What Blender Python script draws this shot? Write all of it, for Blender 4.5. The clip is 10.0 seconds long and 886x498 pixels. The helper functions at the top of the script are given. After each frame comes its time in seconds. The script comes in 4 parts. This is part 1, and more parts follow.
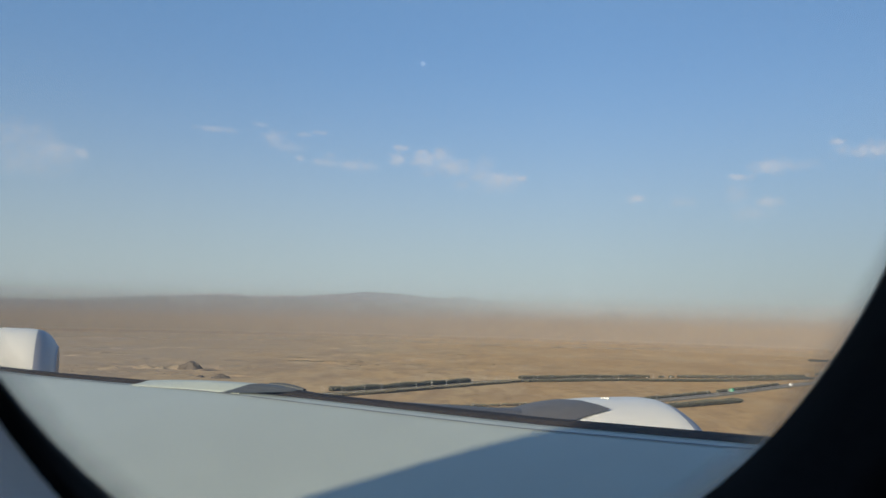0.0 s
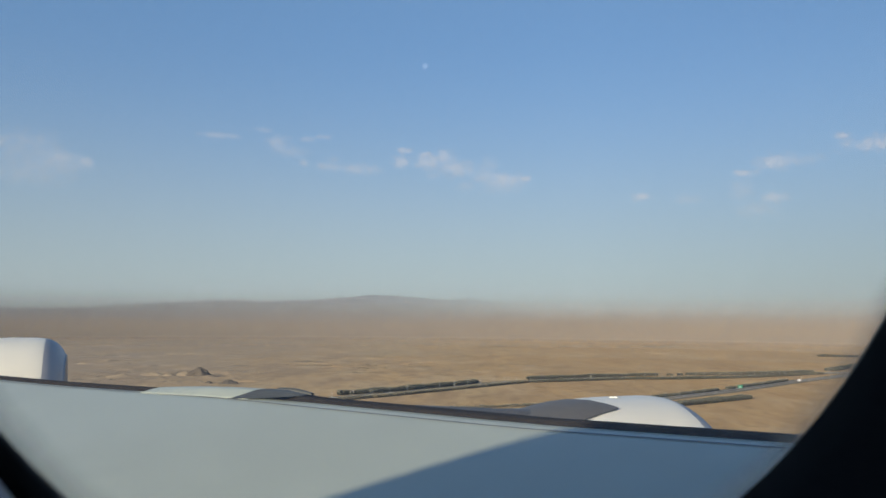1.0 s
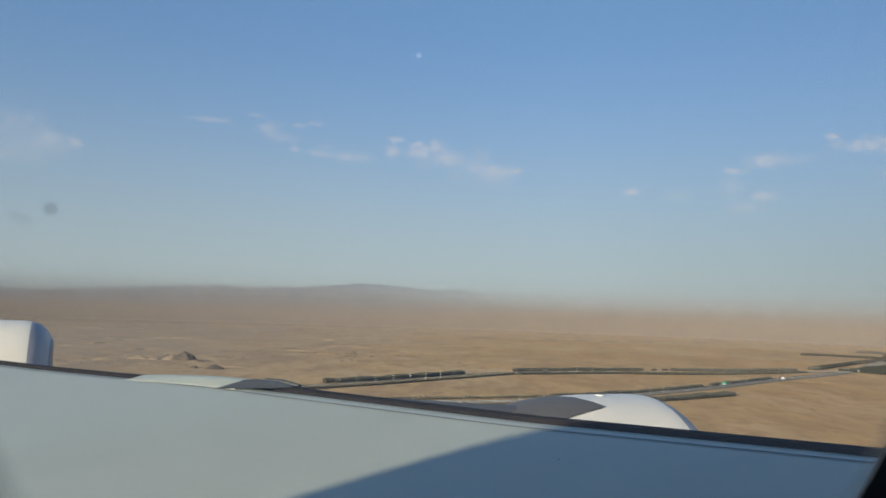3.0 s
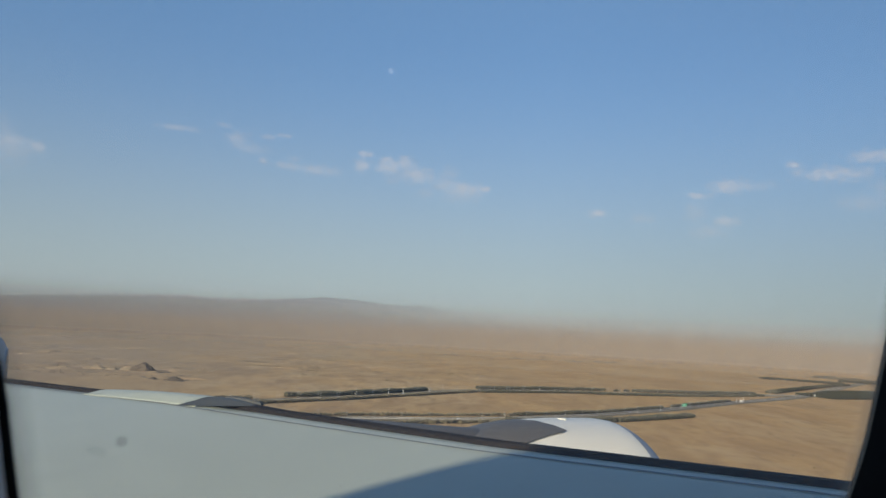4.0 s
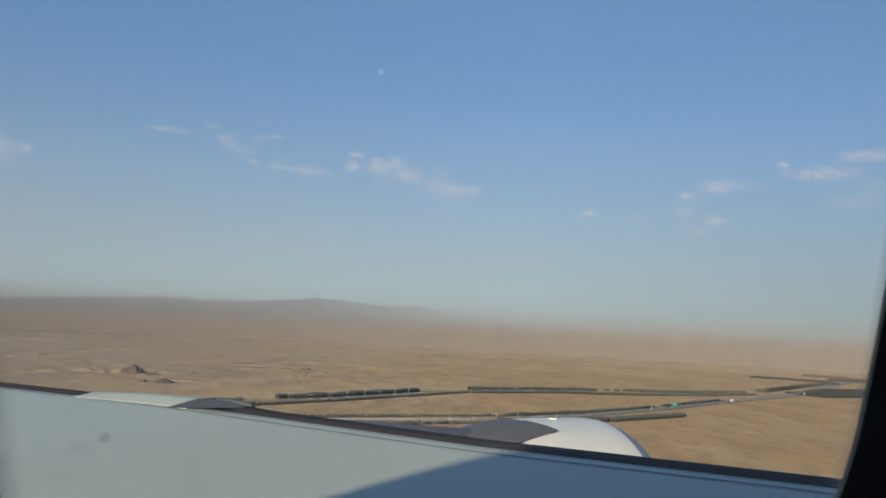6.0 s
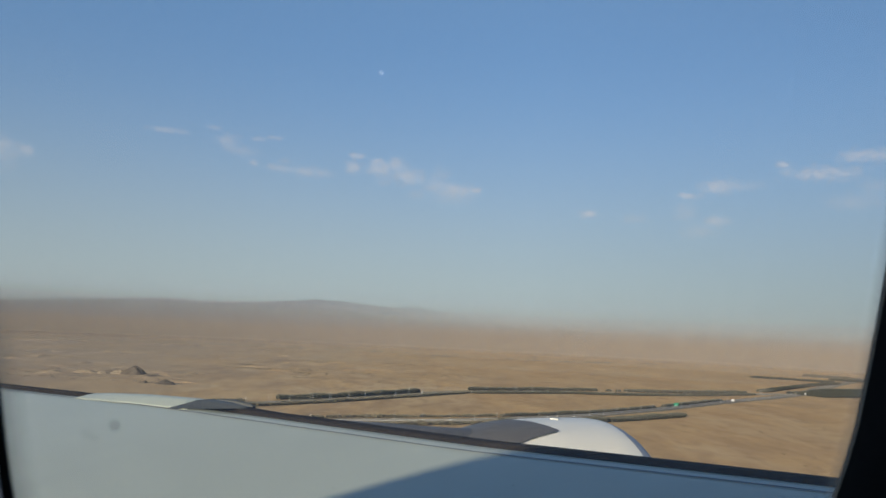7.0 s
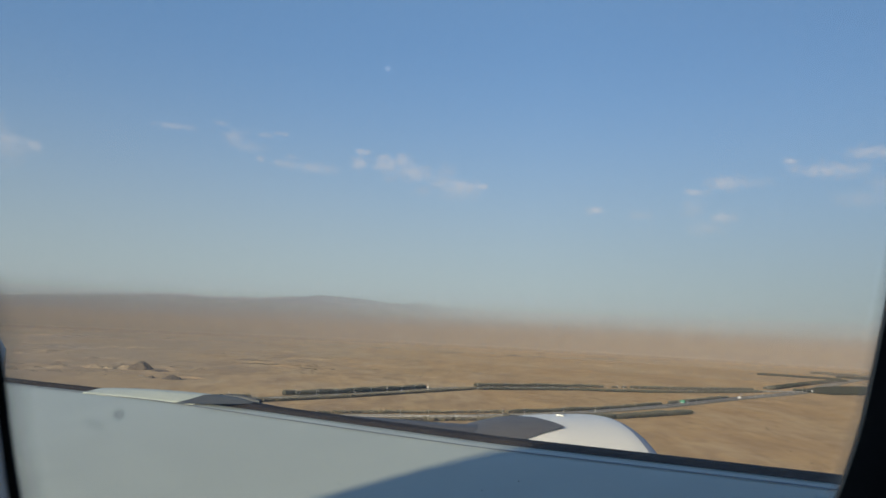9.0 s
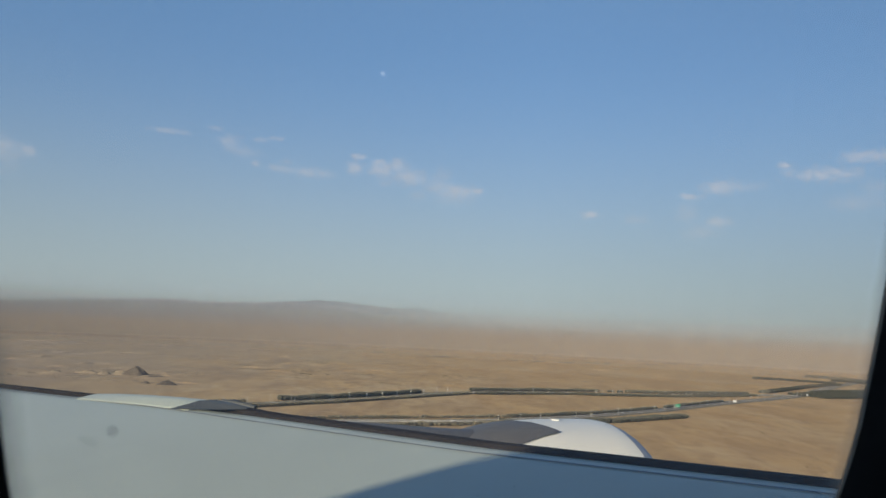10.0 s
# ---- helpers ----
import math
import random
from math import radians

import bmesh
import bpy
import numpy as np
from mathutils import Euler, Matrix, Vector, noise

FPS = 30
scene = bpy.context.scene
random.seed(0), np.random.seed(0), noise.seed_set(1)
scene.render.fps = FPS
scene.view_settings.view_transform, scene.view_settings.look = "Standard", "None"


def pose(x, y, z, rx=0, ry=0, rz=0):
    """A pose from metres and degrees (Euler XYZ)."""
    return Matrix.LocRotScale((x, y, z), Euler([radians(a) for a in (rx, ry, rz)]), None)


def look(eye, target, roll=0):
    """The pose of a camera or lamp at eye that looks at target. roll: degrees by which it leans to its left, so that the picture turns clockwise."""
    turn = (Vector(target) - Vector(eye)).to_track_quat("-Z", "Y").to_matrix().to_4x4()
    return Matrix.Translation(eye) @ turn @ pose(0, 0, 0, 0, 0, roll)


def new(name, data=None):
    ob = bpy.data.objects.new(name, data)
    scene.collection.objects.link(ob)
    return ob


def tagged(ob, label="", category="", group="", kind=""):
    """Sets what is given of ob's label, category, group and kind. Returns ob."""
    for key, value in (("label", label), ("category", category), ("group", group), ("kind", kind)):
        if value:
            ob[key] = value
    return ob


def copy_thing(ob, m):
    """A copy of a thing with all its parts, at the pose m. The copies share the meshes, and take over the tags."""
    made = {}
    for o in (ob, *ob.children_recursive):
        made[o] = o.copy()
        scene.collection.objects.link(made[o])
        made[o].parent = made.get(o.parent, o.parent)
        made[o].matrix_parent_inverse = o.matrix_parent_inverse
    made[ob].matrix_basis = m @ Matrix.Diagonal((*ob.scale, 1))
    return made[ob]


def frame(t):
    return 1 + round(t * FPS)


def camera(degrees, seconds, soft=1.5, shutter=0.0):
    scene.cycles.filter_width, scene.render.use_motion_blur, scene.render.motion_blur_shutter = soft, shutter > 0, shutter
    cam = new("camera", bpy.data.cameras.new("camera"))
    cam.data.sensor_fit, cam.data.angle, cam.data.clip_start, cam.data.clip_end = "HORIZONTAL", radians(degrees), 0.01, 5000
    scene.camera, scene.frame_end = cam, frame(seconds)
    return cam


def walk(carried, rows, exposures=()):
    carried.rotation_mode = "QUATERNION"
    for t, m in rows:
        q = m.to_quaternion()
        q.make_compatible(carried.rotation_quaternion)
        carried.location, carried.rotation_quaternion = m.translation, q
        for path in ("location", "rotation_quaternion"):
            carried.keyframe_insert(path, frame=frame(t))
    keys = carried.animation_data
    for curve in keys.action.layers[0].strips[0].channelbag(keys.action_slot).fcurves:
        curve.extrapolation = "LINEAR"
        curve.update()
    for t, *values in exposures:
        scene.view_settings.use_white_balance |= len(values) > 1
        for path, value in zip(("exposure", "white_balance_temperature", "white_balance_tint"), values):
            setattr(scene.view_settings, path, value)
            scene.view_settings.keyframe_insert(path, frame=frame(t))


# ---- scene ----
# ---- camera: held by hand behind the window of an airliner in flight ----
cam = camera(59.0, 10.0)
cam.data.dof.use_dof = True
cam.data.dof.focus_distance = 60.0
cam.data.dof.aperture_fstop = 24.0
HIGH = 135.0                                   # the eye's height over the plain
CABIN = pose(0, 0, HIGH, 0.33, 0, 0)           # the aircraft's place in the air
ROWS = [
    (0.0, 0.0128, 0.0291, -0.0796, 3.64, 4.45, -1.54),
    (0.5, 0.0124, 0.0308, -0.0788, 3.92, 4.48, -1.29),
    (1.0, 0.0124, 0.0386, -0.0783, 4.12, 4.57, -0.49),
    (1.5, 0.0105, 0.0385, -0.0774, 2.72, 4.96, -1.54),
    (2.0, 0.0127, 0.0295, -0.0504, 3.43, 5.51, -1.56),
    (3.5, -0.0060, 0.0080, -0.0218, 2.57, 3.32, -2.49),
    (4.0, -0.0079, -0.0196, 0.0126, 0.69, 5.19, -3.21),
    (4.5, -0.0074, -0.0182, 0.0125, -0.06, 5.72, -2.96),
    (5.0, -0.0076, -0.0188, 0.0131, 0.20, 5.38, -3.06),
    (6.5, -0.0073, -0.0161, 0.0090, 0.00, 5.27, -2.90),
    (7.0, -0.0080, -0.0195, 0.0079, 0.10, 5.32, -2.82),
    (7.5, -0.0079, -0.0178, 0.0072, 0.07, 5.38, -3.05),
    (8.0, -0.0080, -0.0176, 0.0068, 0.19, 5.23, -2.73),
    (8.5, -0.0075, -0.0191, 0.0108, 0.31, 5.05, -2.81),
    (9.0, -0.0073, -0.0191, 0.0065, 0.54, 5.02, -2.97),
    (9.5, -0.0080, -0.0177, 0.0069, 0.38, 4.92, -2.99),
    (10.0, -0.0075, -0.0188, 0.0090, 0.21, 5.37, -2.85),
]
walk(cam, [(t, CABIN @ pose(x, y, z, 90 + pitch, roll, yaw)) for t, x, y, z, yaw, pitch, roll in ROWS],
     exposures=[(0.0, 0.62), (2.0, 0.57), (3.5, 0.53), (4.5, 0.49), (10.0, 0.47)])

scene.view_settings.use_white_balance = True
scene.view_settings.white_balance_temperature, scene.view_settings.white_balance_tint = 6660, 12

# ---- world and sun ----
FORWARD = Vector((0.888, 0.46, 0))             # the flight's direction
LEFT = Vector((-0.46, 0.888, 0))
SUN_UP, SUN_SIDE = radians(14), radians(24.0)
to_sun = -FORWARD * math.cos(SUN_SIDE) - LEFT * math.sin(SUN_SIDE)
to_sun = Vector((to_sun.x * math.cos(SUN_UP), to_sun.y * math.cos(SUN_UP), math.sin(SUN_UP)))
world = bpy.data.worlds.new("world")
scene.world = world
world.use_nodes = True
wn, wl = world.node_tree.nodes, world.node_tree.links
sky = wn.new("ShaderNodeTexSky")
sky.sky_type = "NISHITA"
sky.sun_disc = False
sky.sun_elevation = SUN_UP
sky.sun_rotation = math.atan2(to_sun.x, to_sun.y)
sky.altitude, sky.air_density, sky.dust_density, sky.ozone_density = 1000, 1.0, 0.9, 3.0
wl.new(sky.outputs[0], wn["Background"].inputs[0])
wn["Background"].inputs[1].default_value = 0.112
sun = new("sun", bpy.data.lights.new("sun", "SUN"))
sun.data.energy, sun.data.angle, sun.data.color = 3.8, radians(0.5), (0.985, 0.86, 0.66)
sun.matrix_world = look((0, 0, 300), Vector((0, 0, 300)) - to_sun)


# ---- materials ----
def mat(name, rgb, rough=0.6, metal=0.0, scale=1.0, vary=0.12, bump=0.0, fine=8.0, spread=None, each=0.0):
    """A surface with two scales of variation; spread stretches the pattern, each varies it from object to object."""
    m = bpy.data.materials.new(name)
    m.use_nodes = True
    n, l = m.node_tree.nodes, m.node_tree.links
    b = n["Principled BSDF"]
    b.inputs["Roughness"].default_value, b.inputs["Metallic"].default_value = rough, metal
    tc = n.new("ShaderNodeTexCoord")
    src = tc.outputs["Object"]
    if spread:
        mp = n.new("ShaderNodeMapping")
        mp.inputs["Scale"].default_value = spread
        l.new(src, mp.inputs[0])
        src = mp.outputs[0]
    big, small = n.new("ShaderNodeTexNoise"), n.new("ShaderNodeTexNoise")
    for t, s in ((big, scale), (small, scale * fine)):
        t.inputs["Scale"].default_value, t.inputs["Detail"].default_value = s, 5
        l.new(src, t.inputs[0])
    mix = n.new("ShaderNodeMath")
    mix.operation = "ADD"
    l.new(big.outputs[0], mix.inputs[0]), l.new(small.outputs[0], mix.inputs[1])
    last = mix.outputs[0]
    if each:
        info, add = n.new("ShaderNodeObjectInfo"), n.new("ShaderNodeMath")
        add.operation = "MULTIPLY_ADD"
        l.new(info.outputs["Random"], add.inputs[0]), l.new(last, add.inputs[2])
        add.inputs[1].default_value = each
        last = add.outputs[0]
    rmp = n.new("ShaderNodeMapRange")
    rmp.inputs[1].default_value, rmp.inputs[2].default_value = 0.6, 1.4 + each
    rmp.inputs[3].default_value, rmp.inputs[4].default_value = 1 - vary, 1 + vary
    l.new(last, rmp.inputs[0])
    col = n.new("ShaderNodeVectorMath")
    col.operation = "SCALE"
    col.inputs[0].default_value = rgb
    l.new(rmp.outputs[0], col.inputs["Scale"])
    l.new(col.outputs[0], b.inputs["Base Color"])
    if bump:
        bp = n.new("ShaderNodeBump")
        bp.inputs["Strength"].default_value, bp.inputs["Distance"].default_value = 1.0, bump
        l.new(mix.outputs[0], bp.inputs["Height"]), l.new(bp.outputs[0], b.inputs["Normal"])
    return m


def veil(name, rgb, power, low, high, top, bottom, noise_scale=0.0):
    """Glowing haze of the distance, solid at the height low and gone at high."""
    m = bpy.data.materials.new(name)
    m.use_nodes = True
    n, l = m.node_tree.nodes, m.node_tree.links
    n.remove(n["Principled BSDF"])
    tc, sep = n.new("ShaderNodeTexCoord"), n.new("ShaderNodeSeparateXYZ")
    l.new(tc.outputs["Object"], sep.inputs[0])
    r = n.new("ShaderNodeMapRange")
    r.interpolation_type = "SMOOTHSTEP"
    for i, v in ((1, low), (2, high), (3, bottom), (4, top)):
        r.inputs[i].default_value = v
    l.new(sep.outputs[2], r.inputs[0])
    em, tr, mx = n.new("ShaderNodeEmission"), n.new("ShaderNodeBsdfTransparent"), n.new("ShaderNodeMixShader")
    em.inputs[0].default_value, em.inputs[1].default_value = (*rgb, 1), power
    l.new(r.outputs[0], mx.inputs[0]), l.new(tr.outputs[0], mx.inputs[1]), l.new(em.outputs[0], mx.inputs[2])
    l.new(mx.outputs[0], n["Material Output"].inputs[0])
    return m


def soil():
    """Desert soil: broad tan plains, paler washes, darker gravel, and fine stones."""
    m = mat("desert_soil", (0.649, 0.430, 0.205), rough=0.95, scale=0.004, vary=0.24, bump=0.5, fine=9)
    n, l = m.node_tree.nodes, m.node_tree.links
    b = n["Principled BSDF"]
    base = b.inputs["Base Color"].links[0].from_socket
    tc = n.new("ShaderNodeTexCoord")
    for scale, low, high, rgb, amount in ((0.0026, 0.5, 0.6, (0.659, 0.483, 0.263), 0.75), (0.012, 0.51, 0.62, (0.412, 0.275, 0.151), 0.6), (0.0016, 0.5, 0.62, (0.597, 0.410, 0.208), 0.85), (0.0042, 0.52, 0.64, (0.360, 0.247, 0.146), 0.55),
                                          (0.0085, 0.53, 0.62, (0.670, 0.483, 0.267), 0.9), (0.02, 0.5, 0.62, (0.340, 0.226, 0.124), 0.4), (0.034, 0.53, 0.62, (0.690, 0.499, 0.283), 0.4), (0.06, 0.53, 0.64, (0.278, 0.189, 0.112), 0.45)):
        t, r, mx = n.new("ShaderNodeTexNoise"), n.new("ShaderNodeMapRange"), n.new("ShaderNodeMix")
        mp = n.new("ShaderNodeMapping")
        mp.inputs["Rotation"].default_value = (0, 0, 0.25)
        mp.inputs["Scale"].default_value = (1.0, 0.38, 1)
        mp.inputs["Location"].default_value = (scale * 90000, 37, 11)
        t.inputs["Scale"].default_value, t.inputs["Detail"].default_value = scale, 7
        r.inputs[1].default_value, r.inputs[2].default_value, r.inputs[3].default_value, r.inputs[4].default_value = low, high, 0, amount
        mx.data_type = "RGBA"
        mx.inputs[7].default_value = (*rgb, 1)
        l.new(tc.outputs["Object"], mp.inputs[0]), l.new(mp.outputs[0], t.inputs[0]), l.new(t.outputs[0], r.inputs[0])
        l.new(r.outputs[0], mx.inputs[0]), l.new(base, mx.inputs[6])
        base = mx.outputs[2]
    # greyer towards the west, in broken patches
    sep, r, t, mul, mx = n.new("ShaderNodeSeparateXYZ"), n.new("ShaderNodeMapRange"), n.new("ShaderNodeTexNoise"), n.new("ShaderNodeMath"), n.new("ShaderNodeMix")
    r.interpolation_type = "SMOOTHSTEP"
    for i, v in enumerate((200, -1300, 0.0, 1.7)):
        r.inputs[i + 1].default_value = v
    t.inputs["Scale"].default_value, t.inputs["Detail"].default_value = 0.0035, 8
    mul.operation, mul.use_clamp, mx.data_type = "MULTIPLY", True, "RGBA"
    mx.inputs[7].default_value = (0.443, 0.349, 0.248, 1)
    l.new(tc.outputs["Object"], sep.inputs[0]), l.new(sep.outputs[0], r.inputs[0]), l.new(tc.outputs["Object"], t.inputs[0])
    l.new(r.outputs[0], mul.inputs[0]), l.new(t.outputs[0], mul.inputs[1]), l.new(mul.outputs[0], mx.inputs[0])
    l.new(base, mx.inputs[6])
    # redder sand in the east, in broad soft patches
    r2, t2, mul2, mx2 = n.new("ShaderNodeMapRange"), n.new("ShaderNodeTexNoise"), n.new("ShaderNodeMath"), n.new("ShaderNodeMix")
    r2.interpolation_type = "SMOOTHSTEP"
    for i, v in enumerate((-500, 500, 0.0, 0.9)):
        r2.inputs[i + 1].default_value = v
    t2.inputs["Scale"].default_value, t2.inputs["Detail"].default_value = 0.005, 7
    mul2.operation, mul2.use_clamp, mx2.data_type = "MULTIPLY", True, "RGBA"
    mx2.inputs[7].default_value = (0.567, 0.341, 0.146, 1)
    l.new(sep.outputs[0], r2.inputs[0]), l.new(tc.outputs["Object"], t2.inputs[0]), l.new(r2.outputs[0], mul2.inputs[0]), l.new(t2.outputs[0], mul2.inputs[1])
    l.new(mul2.outputs[0], mx2.inputs[0]), l.new(mx.outputs[2], mx2.inputs[6]), l.new(mx2.outputs[2], b.inputs["Base Color"])
    return m


SOIL = soil()
VERGE = mat("verge_soil", (0.27, 0.225, 0.15), 0.95, scale=0.05, vary=0.3)
ASPHALT = mat("asphalt", (0.29, 0.235, 0.158), 0.95, scale=0.06, vary=0.2)
CONCRETE = mat("barrier_concrete", (0.52, 0.50, 0.45), 0.9, scale=0.2, vary=0.15)
WOOD = mat("dark_foliage", (0.040, 0.044, 0.030), 0.95, scale=0.1, vary=0.3)
LEAVES = mat("dusty_foliage", (0.118, 0.115, 0.085), 0.95, scale=0.15, vary=0.22)
SHRUBS = mat("dusty_shrub_foliage", (0.20, 0.18, 0.125), 0.95, scale=0.08, vary=0.3)
BARK = mat("bark", (0.14, 0.10, 0.07), 0.9, scale=2, vary=0.3)
SCRUB = mat("dry_scrub", (0.13, 0.11, 0.06), 0.9, scale=0.2, vary=0.4)
BANK = mat("bank_earth", (0.13, 0.105, 0.08), 0.95, scale=0.1, vary=0.3, bump=0.3)
SPOIL = mat("spoil", (0.135, 0.115, 0.092), 0.95, scale=0.15, vary=0.35, bump=0.4)
RUBBLE = mat("rubble_earth", (0.29, 0.235, 0.165), 0.95, scale=0.08, vary=0.3, bump=0.3)
WINGSKIN = mat("wing_grey_paint", (0.370, 0.410, 0.345), 0.32, scale=0.7, vary=0.09, fine=6, spread=(0.5, 1.2, 1))
WHITE = mat("white_paint", (0.80, 0.79, 0.70), 0.35, scale=1.5, vary=0.04)
SLATDARK = mat("dark_slat_edge", (0.022, 0.020, 0.020), 0.8, scale=4, vary=0.3)
PYLONGREY = mat("pylon_grey", (0.118, 0.116, 0.112), 0.5, scale=2, vary=0.12)
CAPGREY = mat("pylon_cap_grey", (0.066, 0.070, 0.064), 0.5, scale=2, vary=0.2)
LIPMETAL = mat("inlet_metal", (0.36, 0.375, 0.40), 0.5, 0.2, scale=3, vary=0.08)
WINGSKIN.node_tree.nodes["Principled BSDF"].inputs["Specular IOR Level"].default_value = 0.65
PYLONGREY.node_tree.nodes["Principled BSDF"].inputs["Specular IOR Level"].default_value = 0.15
RUBBER = mat("black_rubber", (0.007, 0.007, 0.008), 0.75, scale=30, vary=0.3)
RUBBER.node_tree.nodes["Principled BSDF"].inputs["Specular IOR Level"].default_value = 0.15
SLATDARK.node_tree.nodes["Principled BSDF"].inputs["Specular IOR Level"].default_value = 0.08
SEAMDARK = mat("panel_gap", (0.16, 0.18, 0.20), 0.7, scale=5, vary=0.2)
FUSEWHITE = mat("fuselage_paint", (0.75, 0.75, 0.74), 0.35, scale=1, vary=0.05)
PANEL = mat("cabin_panel", (0.74, 0.79, 0.84), 0.6, scale=20, vary=0.05, bump=0.0004)
STEEL = mat("lamp_steel", (0.62, 0.60, 0.55), 0.5, scale=1, vary=0.1)
SIGNGREEN = mat("sign_green", (0.02, 0.30, 0.16), 0.4, scale=0.5, vary=0.1)
SIGNWHITE = mat("sign_white", (0.75, 0.75, 0.72), 0.5, scale=0.5, vary=0.05)
CARPAINT = mat("car_paint", (0.72, 0.72, 0.71), 0.3, scale=1, vary=0.04, each=0.4)
CARGLASS = mat("car_glass", (0.03, 0.035, 0.04), 0.1, scale=1, vary=0.1)
TYRE = mat("tyre", (0.02, 0.02, 0.02), 0.9, scale=6, vary=0.2)
SILO = mat("ochre_silo", (0.55, 0.27, 0.06), 0.5, scale=0.4, vary=0.15)
for dull in (SOIL, VERGE, ASPHALT, CONCRETE, WOOD, LEAVES, SHRUBS, SCRUB, SPOIL, BANK, RUBBLE):      # dry dust has no gloss
    dull.node_tree.nodes["Principled BSDF"].inputs["Specular IOR Level"].default_value = 0.0
SHED = mat("shed_white", (0.70, 0.69, 0.66), 0.6, scale=0.3, vary=0.1)
REDPAINT = mat("red_paint", (0.45, 0.10, 0.06), 0.6, scale=0.5, vary=0.12)


# ---- builders ----
def part(name, bm, material, parent=None, label="", smooth=False):
    me = bpy.data.meshes.new(name)
    bm.normal_update()
    bm.to_mesh(me)
    bm.free()
    return linked(name, me, material, parent, label, smooth)


def linked(name, me, material, parent=None, label="", smooth=False):
    me.materials.append(material)
    if smooth:
        me.shade_smooth()
    ob = new(name, me)
    ob.parent = parent
    return tagged(ob, label) if label else ob


def sheet(rows, closed=False):
    """A skin over rows of points of equal length; closed joins each row's end to its start."""
    bm = bmesh.new()
    vs = [[bm.verts.new(p) for p in r] for r in rows]
    for a, b in zip(vs, vs[1:]):
        k = len(a)
        for i in range(k if closed else k - 1):
            bm.faces.new((a[i], a[(i + 1) % k], b[(i + 1) % k], b[i]))
    return bm


def box(bm, x0, y0, z0, x1, y1, z1, bevel=0.0):
    r = bmesh.ops.create_cube(bm, size=1, matrix=Matrix.Translation(((x0 + x1) / 2, (y0 + y1) / 2, (z0 + z1) / 2)) @ Matrix.Diagonal((x1 - x0, y1 - y0, z1 - z0, 1)))
    if bevel:
        es = list({e for v in r["verts"] for e in v.link_edges})
        bmesh.ops.bevel(bm, geom=es, offset=bevel, segments=2, affect="EDGES")
    return bm


def rod(bm, a, b, r0, r1, n=8):
    a, b = Vector(a), Vector(b)
    m = Matrix.Translation((a + b) / 2) @ (b - a).to_track_quat("Z", "Y").to_matrix().to_4x4()
    bmesh.ops.create_cone(bm, cap_ends=True, segments=n, radius1=r0, radius2=r1, depth=(b - a).length, matrix=m)
    return bm


def spin(profile, axis_v, axis_z, n=48):
    """A body turned about an axis that lies along the flight: profile of (u, radius)."""
    return sheet([[(u, axis_v + r * math.sin(2 * math.pi * k / n), axis_z + r * math.cos(2 * math.pi * k / n)) for k in range(n)] for u, r in profile], closed=True)


def lerp(x, table):
    for (a, va), (b, vb) in zip(table, table[1:]):
        if x <= b:
            return va + (vb - va) * max(0, (x - a) / (b - a))
    return table[-1][1]


# ---- sky, haze and far hills ----
def ring(radius, profile, a0, a1, n, levels):
    rows = []
    for k in range(levels + 1):
        row = []
        for i in range(n + 1):
            a = radians(a0 + (a1 - a0) * i / n)
            z0, z1 = profile(math.degrees(a))
            row.append((radius * math.sin(a), radius * math.cos(a), z0 + (z1 - z0) * k / levels))
        rows.append(row)
    return sheet(rows)


HILLS = [(-40, 18), (-29.6, 28), (-27.7, 41), (-24.7, 59), (-21.2, 77), (-18.5, 87), (-17.7, 77), (-13.7, 90), (-10.9, 112), (-9.3, 127), (-7.3, 123), (-5.3, 110), (-3.6, 99), (-2.4, 113),
         (-1.1, 98), (3, 84), (8.7, 58), (16, 52), (40, 55)]


def hill_top(a):
    return -5, HIGH + lerp(a, HILLS) + 4 * noise.noise((a * 0.9, 3, 1)) + 3 * noise.noise((a * 3.1, 7, 2))


